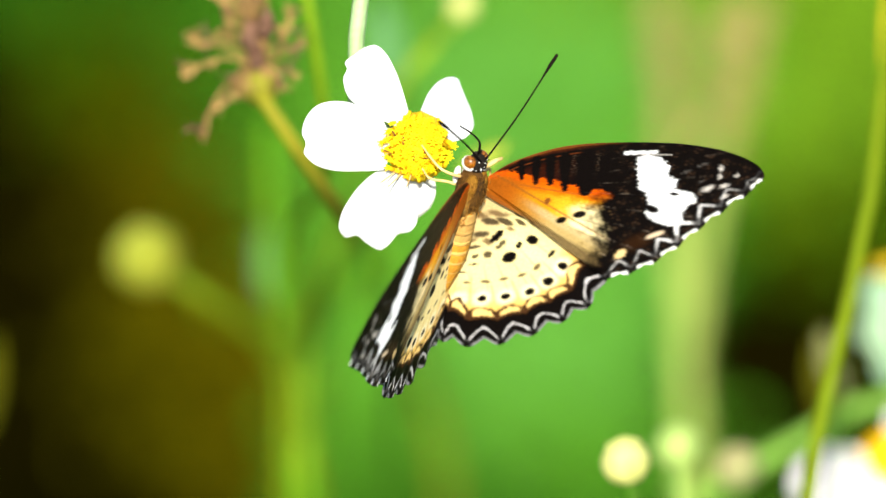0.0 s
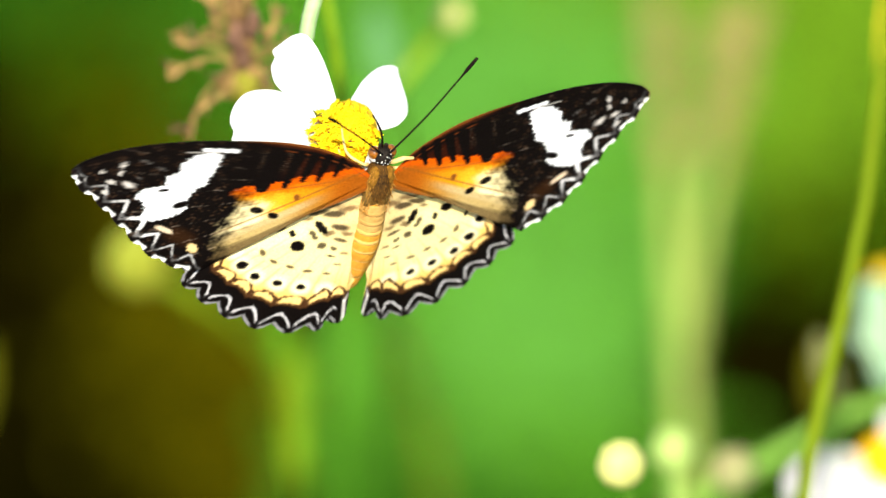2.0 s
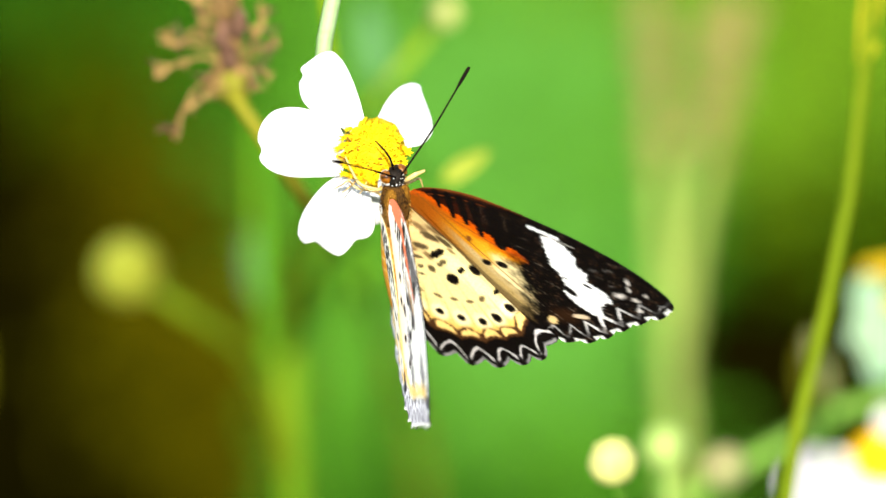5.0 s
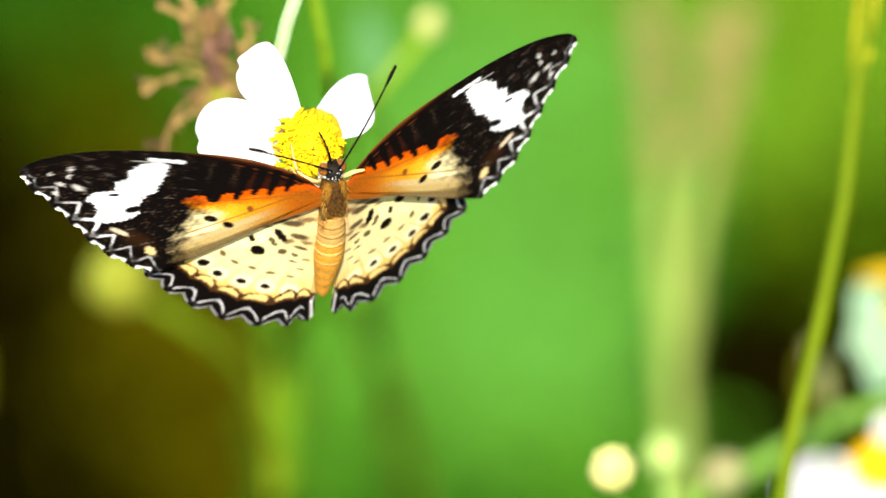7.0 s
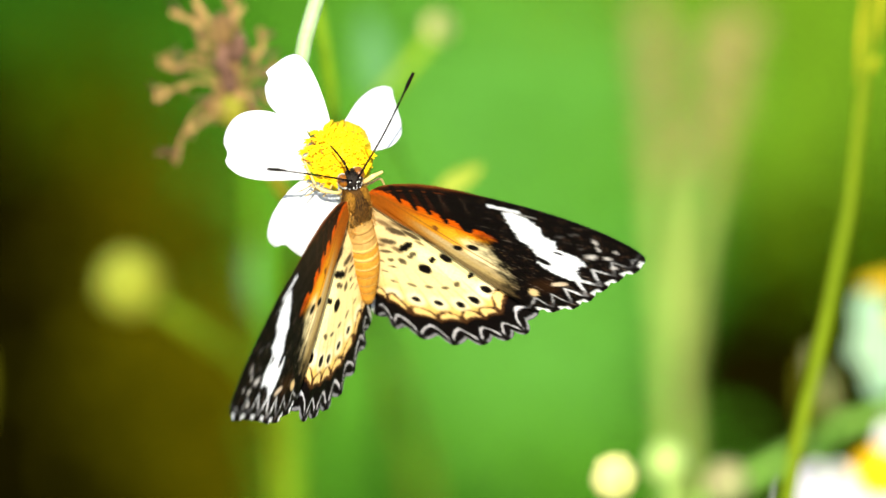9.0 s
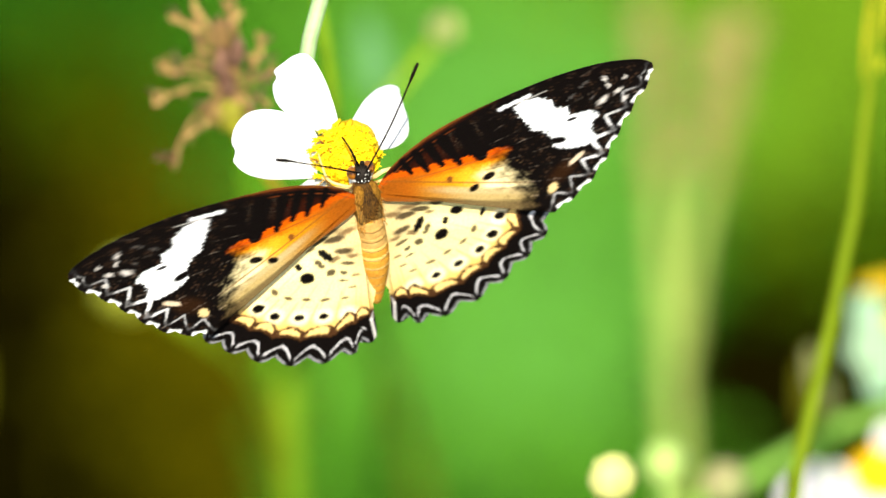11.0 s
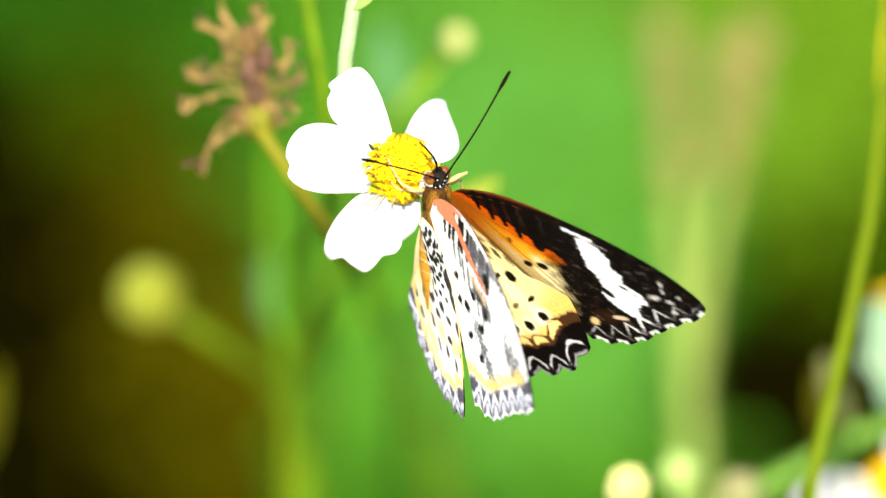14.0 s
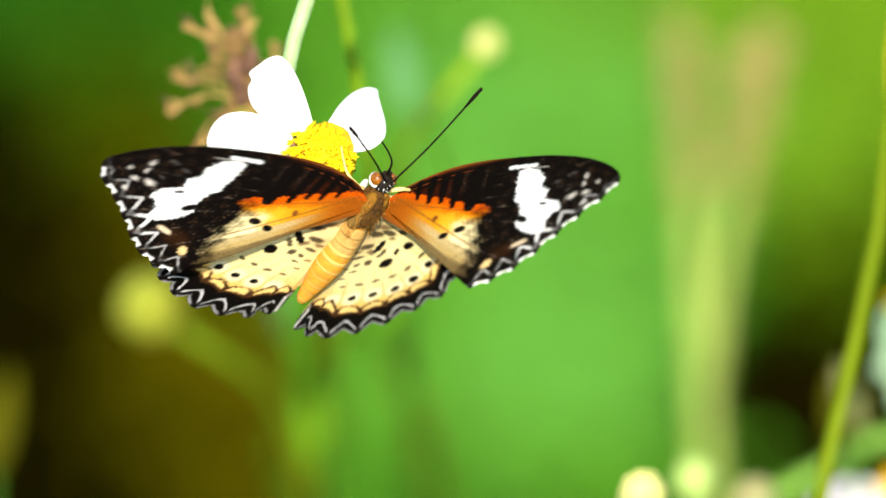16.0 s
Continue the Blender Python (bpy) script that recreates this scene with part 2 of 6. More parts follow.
def leaf_sheet(base, tip, width, normal, thick, cup=0.1, lobes=0, rows=14, cols=9, shape=0.8, bm=None, ribs=0.0, droop=0.0):
    """A petal or leaf with both faces and a rim, from its foot to its tip; lobes notch the tip."""
    bm = bm or bmesh.new()
    base, tip, normal = Vector(base), Vector(tip), Vector(normal).normalized()
    way = tip - base
    length = way.length
    way.normalize()
    across = way.cross(normal).normalized()
    normal = across.cross(way).normalized()
    faces = []
    for face in (1, -1):
        grid = []
        for i in range(rows + 1):
            t = i / rows
            if lobes:
                t = 0.5 - 0.5 * math.cos(math.pi * t)
                w = width * 0.5 * max(0.02, (1 - abs(2 * t ** shape - 1) ** 2.7) ** 0.5)
            else:
                w = width * 0.5 * max(0.06, math.sin(math.pi * min(t, 0.999) ** shape) ** 0.7)
            row = []
            for j in range(cols + 1):
                s = 2 * j / cols - 1
                notch = 0.0
                if lobes and t > 0.55:
                    x = 2 * w * s / width
                    notch = -0.05 * ((t - 0.55) / 0.45) ** 2 * sum(math.exp(-((x - k) / 0.13) ** 2) for k in ((0.12,) if lobes == 2 else (-0.28, 0.22)))
                lift = cup * width * (s * s - 0.4) + ribs * width * math.cos(s * 9) * math.sin(math.pi * t) - droop * length * t * t
                row.append(bm.verts.new(base + way * (length * (t + notch)) + across * (w * s) + normal * (lift + face * thick * 0.5)))
            grid.append(row)
        faces.append(grid)
        for i in range(rows):
            for j in range(cols):
                bm.faces.new((grid[i][j], grid[i][j + 1], grid[i + 1][j + 1], grid[i + 1][j]))
    a, b = faces
    rim = lambda g: [r[0] for r in g] + g[-1][1:] + [r[-1] for r in g[-2::-1]] + g[0][-2:0:-1]
    ra, rb = rim(a), rim(b)
    for k in range(len(ra)):
        n = (k + 1) % len(ra)
        bm.faces.new((ra[k], ra[n], rb[n], rb[k]))
    return bm


# ---------------------------------------------------------------- ground and the weeds on it
GROUND = -0.35
bm = bmesh.new()
bmesh.ops.create_grid(bm, x_segments=40, y_segments=40, size=150)
for v in bm.verts:
    v.co.z = GROUND + 0.25 * noise.noise(v.co * 0.05) * min(1, max(0, v.co.length - 4) / 20)
ground = tagged(part("ground", bm, SHADE_SOIL), "soil coloured near black in place of shade", "ground", kind="structure")

# patches of weeds: kind, place, half-widths and strength; gaps show the soil's painted shade
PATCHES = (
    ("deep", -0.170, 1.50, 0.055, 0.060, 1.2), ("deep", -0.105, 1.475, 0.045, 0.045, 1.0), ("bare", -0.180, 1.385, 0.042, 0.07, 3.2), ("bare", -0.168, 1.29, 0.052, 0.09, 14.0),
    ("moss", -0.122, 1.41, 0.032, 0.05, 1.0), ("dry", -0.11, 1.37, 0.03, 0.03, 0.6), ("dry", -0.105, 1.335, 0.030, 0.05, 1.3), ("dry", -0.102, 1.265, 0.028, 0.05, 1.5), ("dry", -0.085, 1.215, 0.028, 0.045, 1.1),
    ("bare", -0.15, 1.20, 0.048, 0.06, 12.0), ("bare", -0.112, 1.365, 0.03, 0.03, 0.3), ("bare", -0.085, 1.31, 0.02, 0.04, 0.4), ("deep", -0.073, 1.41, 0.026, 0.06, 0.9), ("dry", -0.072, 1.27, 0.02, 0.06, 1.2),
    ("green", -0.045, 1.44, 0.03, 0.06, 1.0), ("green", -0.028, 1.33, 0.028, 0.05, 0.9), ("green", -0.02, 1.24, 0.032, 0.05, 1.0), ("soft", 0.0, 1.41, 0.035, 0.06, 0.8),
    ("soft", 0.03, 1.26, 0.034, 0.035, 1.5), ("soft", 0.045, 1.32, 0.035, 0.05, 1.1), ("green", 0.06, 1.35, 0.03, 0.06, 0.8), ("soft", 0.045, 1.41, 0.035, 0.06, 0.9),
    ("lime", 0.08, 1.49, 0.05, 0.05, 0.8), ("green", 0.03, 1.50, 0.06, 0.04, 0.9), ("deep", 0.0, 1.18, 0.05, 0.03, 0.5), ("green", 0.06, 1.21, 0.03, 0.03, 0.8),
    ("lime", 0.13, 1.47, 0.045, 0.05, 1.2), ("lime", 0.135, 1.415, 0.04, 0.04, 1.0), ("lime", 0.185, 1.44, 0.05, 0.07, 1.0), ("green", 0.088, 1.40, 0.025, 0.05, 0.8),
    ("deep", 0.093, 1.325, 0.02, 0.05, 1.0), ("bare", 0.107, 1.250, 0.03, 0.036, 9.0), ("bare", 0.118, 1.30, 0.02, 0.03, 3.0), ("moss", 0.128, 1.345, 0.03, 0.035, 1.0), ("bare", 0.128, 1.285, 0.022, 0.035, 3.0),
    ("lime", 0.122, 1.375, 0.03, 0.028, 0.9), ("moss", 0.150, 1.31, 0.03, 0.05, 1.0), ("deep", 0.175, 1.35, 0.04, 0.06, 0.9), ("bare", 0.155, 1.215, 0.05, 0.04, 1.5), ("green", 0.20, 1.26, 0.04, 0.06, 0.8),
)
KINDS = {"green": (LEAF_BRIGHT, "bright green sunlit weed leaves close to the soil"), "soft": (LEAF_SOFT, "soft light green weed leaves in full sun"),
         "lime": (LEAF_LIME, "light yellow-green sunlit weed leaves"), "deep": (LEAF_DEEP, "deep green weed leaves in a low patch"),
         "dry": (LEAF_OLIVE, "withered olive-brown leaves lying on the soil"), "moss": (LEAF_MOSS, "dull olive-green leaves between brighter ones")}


def leaf_carpet(made, x, y, z, size, rng):
    """Adds leaves at the given places to made, a list of corners and a list of faces: pointed blades folded along the midrib."""
    n = len(x)
    turn, lean, tip = rng.uniform(0, math.tau, n), rng.normal(0, 0.28, n), rng.normal(0, 0.28, n)
    length, width = size * rng.uniform(0.7, 1.3, n), size * rng.uniform(0.4, 0.6, n)
    c, s_ = np.cos(turn), np.sin(turn)
    shape = ((0, 0, 0), (0.35, 0.5, 0.10), (0.35, 0, 0), (0.35, -0.5, 0.10), (0.75, 0.36, 0.02), (0.75, 0, -0.06), (0.75, -0.36, 0.02), (1, 0, -0.16))
    corners = []
    for a, b, h in shape:
        p, q = (a - 0.5) * length, b * width
        # most leaves turn their faces to the light, at the front
        up = h * length + (a - 0.5) * length * tip + q * lean
        dx, dy = c * p - s_ * q, s_ * p + c * q
        corners.append(np.stack([x + dx, y + dy * 0.8, z + up + dy * 0.6], 1))
    first = sum(len(v) for v in made[0])
    made[0].append(np.stack(corners, 1).reshape(-1, 3))
    base = first + 8 * np.arange(n)[:, None]
    for f in ((0, 2, 1), (0, 3, 2), (1, 2, 5, 4), (2, 3, 6, 5), (4, 5, 7), (5, 6, 7)):
        made[1].extend((base + np.array(f)).tolist())


def weeds():
    rng = np.random.default_rng(8)
    made = {k: ([], []) for k in KINDS}
    # close carpet where the patches lie, then coarser weeds all round
    n = 40000
    x, y = rng.normal(0, 0.17, n), rng.normal(1.36, 0.17, n)
    even = np.exp(-0.5 * ((x / 0.17) ** 2 + ((y - 1.36) / 0.17) ** 2))
    keep = rng.uniform(0, 1, n) < 0.25 / np.maximum(even, 0.25)
    x, y = x[keep], y[keep]
    n = len(x)
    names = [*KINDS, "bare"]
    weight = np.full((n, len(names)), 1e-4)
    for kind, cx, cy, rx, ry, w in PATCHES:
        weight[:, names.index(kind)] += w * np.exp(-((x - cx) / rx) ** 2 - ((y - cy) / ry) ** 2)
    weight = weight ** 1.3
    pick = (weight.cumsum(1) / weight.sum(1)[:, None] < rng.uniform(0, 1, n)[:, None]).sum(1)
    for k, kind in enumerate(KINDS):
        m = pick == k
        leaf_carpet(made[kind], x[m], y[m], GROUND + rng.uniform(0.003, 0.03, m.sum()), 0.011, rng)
    rng = np.random.default_rng(5)
    n = 26000
    a, r = rng.uniform(0, math.tau, n), 9.0 * rng.uniform(0, 1, n) ** 0.85
    x, y = r * np.cos(a), 0.9 + r * np.sin(a)
    far = np.hypot(x, y - 1.36) > 0.42 + 0.06 * np.abs(rng.normal(0, 1, n))
    kind_of = rng.integers(0, 3, n) + (np.sin(x * 2.1 + 1) + np.sin(y * 1.7) > 0.4)
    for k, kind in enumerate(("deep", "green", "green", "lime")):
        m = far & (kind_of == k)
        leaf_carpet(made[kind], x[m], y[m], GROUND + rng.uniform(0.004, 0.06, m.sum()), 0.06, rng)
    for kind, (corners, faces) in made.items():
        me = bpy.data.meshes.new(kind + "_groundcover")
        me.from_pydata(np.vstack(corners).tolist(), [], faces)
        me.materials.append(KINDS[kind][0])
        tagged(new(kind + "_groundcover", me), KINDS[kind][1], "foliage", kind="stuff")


weeds()

# ---------------------------------------------------------------- flower under the butterfly
MM = 0.001
FLOWER_AT = Vector((-0.0197, 0.0134, 0.7107))


def mm(*points):
    return [tuple(c * MM for c in p) for p in points]


def petal(parent, foot, deep, deep_tip, outline):
    """A notched petal with two faces and a rim, ribbed along its length and slightly cupped."""
    rim = curve(outline, 72)
    foot = np.array(foot)
    rays = rim - foot
    reach = np.linalg.norm(rays, axis=1)
    mid = math.atan2(*(rim[30:42].mean(0) - foot)[::-1])
    off = (np.arctan2(rays[:, 1], rays[:, 0]) - mid + math.pi) % math.tau - math.pi
    r = np.linspace(0.02, 1, 14)
    p = foot + rays[:, None, :] * r[None, :, None]
    run = reach[:, None] * r[None, :] * np.cos(off)[:, None] / reach.max()
    y = deep + (deep_tip - deep) * run - 0.9 * (np.abs(off)[:, None] * r[None, :]) ** 2 * 0.5 + 0.10 * np.cos(off * 17)[:, None] * np.sin(np.pi * np.minimum(r, 1))[None, :] + 0.5 * run ** 4
    n, m = y.shape
    top = np.stack([p[..., 0], y - 0.17, p[..., 1]], -1).reshape(-1, 3)
    low = np.stack([p[..., 0], y + 0.17, p[..., 1]], -1).reshape(-1, 3)
    idx = np.arange(n * m).reshape(n, m)
    q = np.stack([idx[:-1, :-1], idx[1:, :-1], idx[1:, 1:], idx[:-1, 1:]], -1).reshape(-1, 4)
    outer = idx[:, -1]
    edge = np.stack([outer[:-1], outer[1:], outer[1:] + n * m, outer[:-1] + n * m], -1)
    me = bpy.data.meshes.new("petal")
    me.from_pydata((np.vstack([top, low]) * MM).tolist(), [], np.vstack([q, q[:, ::-1] + n * m, edge]).tolist())
    me.materials.append(PETAL)
    me.polygons.foreach_set("use_smooth", [True] * len(me.polygons))
    ob = new("petal", me)
    ob.parent = parent
    return ob


def open_flower():
    f = thing("flower", FLOWER_AT, "white flower with notched petals and yellow disc on a pale stem", "flower", "flowers")
    f.rotation_euler.x = radians(-38)
    # feet, depth of foot and tip, and outlines, in mm across the flower
    petal(f, (-4.2, 1.2), 1, -2.5, ((-5.1, -3.7), (-9.2, -3.9), (-13.3, -3.8), (-16.4, -2.8), (-18.1, -1.0), (-17.8, 0.5), (-18.4, 2.1), (-17.8, 4.6), (-16.0, 6.6), (-13.1, 7.3), (-9.7, 6.7), (-5.6, 4.4)))
    petal(f, (-3.0, 3.0), 0.4, -2, ((-6.4, 4.6), (-9.6, 6.6), (-11.3, 8.4), (-11.8, 11.1), (-11.2, 12.4), (-11.6, 13.4), (-10.1, 14.7), (-8.3, 15.9), (-6.6, 16.2), (-5.1, 15.0), (-3.5, 12.1), (-2.3, 8.7), (-1.4, 5.4)))
    petal(f, (1.8, 1.8), 1, 12, ((0.2, 5.4), (1.7, 8.9), (3.4, 10.8), (5.1, 11.4), (6.3, 11.0), (6.7, 9.9), (7.6, 7.8), (8.6, 5.3), (8.8, 3.2), (7.6, 1.5), (4.6, 0.6)))
    petal(f, (-2.6, -3.4), 1, 5.6, ((-5.2, -3.1), (-8.2, -5.1), (-10.8, -8), (-12.4, -10.9), (-12.7, -13.3), (-11.7, -14.5), (-9.9, -14.2), (-8.5, -15.3), (-6.1, -16.5), (-4.4, -15.3), (-3.3, -14), (-1.4, -13.6), (-0.3, -12.4), (-0.1, -10.3), (-0.7, -6.6)))
    petal(f, (0.2, -2.7), 2.5, 8, ((-1.9, -6.5), (-1.8, -10.6), (-0.6, -11.5), (0.5, -10.9), (1.9, -9.6), (2.8, -7.4), (2.7, -5.0)))
    disc = part("disc", blob((0, 0.0025, 0), (0.0050, 0.0054, 0.0056), seg=24, rings=16, rough=0.05), FLORET, f, "domed yellow flower disc")
    # single florets in a spiral on the disc
    rng = random.Random(7)
    tubes = []
    for k in range(3):
        bm = bmesh.new()
        tube([(0, 0, 0), (0, -0.0009, 0), (0, -0.0017, 0)], (0.00032, 0.0004, 0.0003), 4, 6, bm)
        for a in range(5):
            w = math.tau * a / 5 + k
            tube([(0, -0.0016, 0), (0.0005 * math.cos(w), -0.0021 - 0.0002 * k, 0.0005 * math.sin(w))], (0.0002, 0.00008), 3, 4, bm)
        ob = part("floret", bm, FLORET, f)
        tubes.append(ob)
    made = 0
    for i in range(96):
        r, a = 0.0058 * math.sqrt((i + 0.5) / 96), i * 2.39996
        x, z = 0.9 * r * math.cos(a), r * math.sin(a)
        y = 0.0003 - 0.0022 * (1 - (r / 0.006) ** 2)
        m = Matrix.Translation((x, y, z)) @ Matrix.Rotation(x * 70 + rng.uniform(-0.2, 0.2), 4, "Z") @ Matrix.Rotation(z * 70 + rng.uniform(-0.2, 0.2), 4, "X") \
            @ Matrix.Rotation(rng.uniform(0, 6), 4, "Y") @ Matrix.Scale(rng.uniform(0.8, 1.25), 4)
        ob = tubes[i] if i < 3 else bpy.data.objects.new("floret", tubes[i % 3].data)
        if i >= 3:
            scene.collection.objects.link(ob)
            ob.parent = f
        ob.matrix_basis = m
    # brown anthers and thin styles standing out
    for i in range(9):
        r, a = rng.uniform(0.001, 0.0042), rng.uniform(0, math.tau)
        at = Vector((r * math.cos(a), -0.002, r * math.sin(a)))
        end = at + Vector((rng.uniform(-0.0012, 0.0012) + 0.2 * at.x, -0.0014, rng.uniform(-0.001, 0.001) + 0.2 * at.z))
        part("anther", tube([at, (at + end) / 2 + Vector((0, -0.0003, 0)), end], (0.00018, 0.00016, 0.0001), 5, 5), ANTHER, f)
    for tip in ((-6, -5, -5.9), (-4.7, -5, -6.5), (-1.7, -5, -6.5)):
        (t,) = mm(tip)
        part("style", tube([(t[0] * 0.5, 0.0, t[2] * 0.6), (t[0] * 0.8, -0.0015, t[2] * 0.85), t], (0.00016, 0.00012, 0.00008), 6, 5), LEG, f)
    # green bracts and the stem that arches up and over
    for k in range(8):
        a = math.tau * k / 8 + 0.3
        d = Vector((math.cos(a), 0, math.sin(a)))
        part("bract", leaf_sheet(d * 0.002 + Vector((0, 0.0065, 0)), d * 0.0046 + Vector((0, 0.0066, 0)), 0.0018, (0, -1, 0), 0.0003, 0.1, 0, 6, 4), CALYX, f)
    a, b, c, d = mm((-8.8, 8, 2.3), (-10.9, 9, 6.9), (-10.3, 9, 19.1), (-8.6, 11, 35.5))
    stem = part("stem", tube([(0, 0.005, 0), a, b, c, d, (-0.004, 0.02, 0.07), (-0.03, 0.03, 0.11), (-0.1, 0.06, 0.13), (-0.17, 0.08, 0.08), (-0.19, 0.27, -0.1), (-0.2, (FLOWER_AT.z - GROUND) * 0.616, (GROUND - FLOWER_AT.z) * 0.788)],
                      (0.0014, 0.0011, 0.00105, 0.0011, 0.0012, 0.0014, 0.0016, 0.002, 0.0025, 0.003, 0.0035), 110, 10), STEM_PALE, f, "pale green smooth stem")
    a, b = mm((-9.4, 8.4, 25.2), (-5.4, 6.4, 28.2))
    part("stipule", leaf_sheet(a, b, 0.0013, (0, -1, 0.3), 0.0003, 0.1, 0, 8, 4), STEM_SOFT, stem, "small pale green leaflet")
    return f, stem


flower, flower_stem = open_flower()


# ---------------------------------------------------------------- the butterfly
def smooth(e0, e1, x):
    t = np.clip((x - e0) / (e1 - e0), 0, 1)
    return t * t * (3 - 2 * t)


def lay(col, mask, colour):
    """Lays a colour over a pattern where the mask says."""
    return col * (1 - mask[:, None]) + np.array(colour) * mask[:, None]


def spot(u, v, x, y, a, b=None, turn=0.0, soft=0.25):
    b = b or a
    c, s = math.cos(turn), math.sin(turn)
    du, dv = u - x, v - y
    return 1 - smooth(1 - soft, 1 + soft, np.hypot((du * c + dv * s) / a, (dv * c - du * s) / b))


def streak(u, v, a, b, width, soft=0.12):
    """A line from a to b; a pair of widths tapers it."""
    ax, ay = a
    dx, dy = b[0] - ax, b[1] - ay
    t = np.clip(((u - ax) * dx + (v - ay) * dy) / (dx * dx + dy * dy), 0, 1)
    w0, w1 = width if isinstance(width, tuple) else (width, width)
    d = np.hypot(u - ax - t * dx, v - ay - t * dy) - (w0 + (w1 - w0) * t)
    return 1 - smooth(-soft, soft, d)


def inside(u, v, poly, soft=0.15):
    """Soft mask of a closed outline."""
    poly = np.array(poly)
    d = np.full(len(u), 1e9)
    odd = np.zeros(len(u), bool)
    for (ax, ay), (bx, by) in zip(poly, np.roll(poly, -1, 0)):
        dx, dy = bx - ax, by - ay
        t = np.clip(((u - ax) * dx + (v - ay) * dy) / (dx * dx + dy * dy + 1e-9), 0, 1)
        d = np.minimum(d, np.hypot(u - ax - t * dx, v - ay - t * dy))
        cross = (ay > v) != (by > v)
        odd ^= cross & (u < ax + (v - ay) * dx / (dy if abs(dy) > 1e-9 else 1e-9))
    return smooth(-soft, soft, np.where(odd, d, -d))


def ripple(u, v, scale, seed=0.0):
    """Cheap smooth noise between -1 and 1."""
    a, b = u * scale + seed, v * scale - seed
    return (np.sin(a * 1.7 + 1.3 * np.sin(b * 1.1)) + np.sin(b * 2.3 + 1.7 * np.sin(a * 0.9 + 2)) + np.sin((a + b) * 3.1 + 2 * np.sin(a * 2.2)) * 0.6) / 2.6


def margin_of(u, v, edge):
    """Where along the outer edge (0 to 1) each point lies nearest, and how far in, in mm."""
    best, along = np.full(len(u), 1e9), np.zeros(len(u))
    for k, (x, y) in enumerate(edge):
        d = np.hypot(u - x, v - y)
        near = d < best
        best, along = np.where(near, d, best), np.where(near, k / (len(edge) - 1), along)
    return along, best


BLACK, BROWN = (0.0032, 0.0021, 0.0018), (0.04, 0.017, 0.007)
ORANGE, AMBER, CREAM = (0.56, 0.078, 0.001), (0.74, 0.34, 0.015), (0.88, 0.72, 0.36)
WHITE = (0.92, 0.92, 0.9)
VEINS_F = (0.33, 0.21, 0.1, 0.0, -0.12, -0.24, -0.36, -0.47)


def chevrons(col, s, d, cells, high, width, tone, amount=1.0, blunt=0.006):
    """Pale zigzag along the border: peaks point inward, feet stand on the teeth of the edge."""
    c = np.sqrt(((s * cells) % 1 - 0.5) ** 2 + blunt)
    line = 1 - smooth(width, width + 0.2, np.abs(d - (high - (high - 0.8) * 2 * (c - 0.07))) * 0.62)
    return lay(col, line * amount, tone)


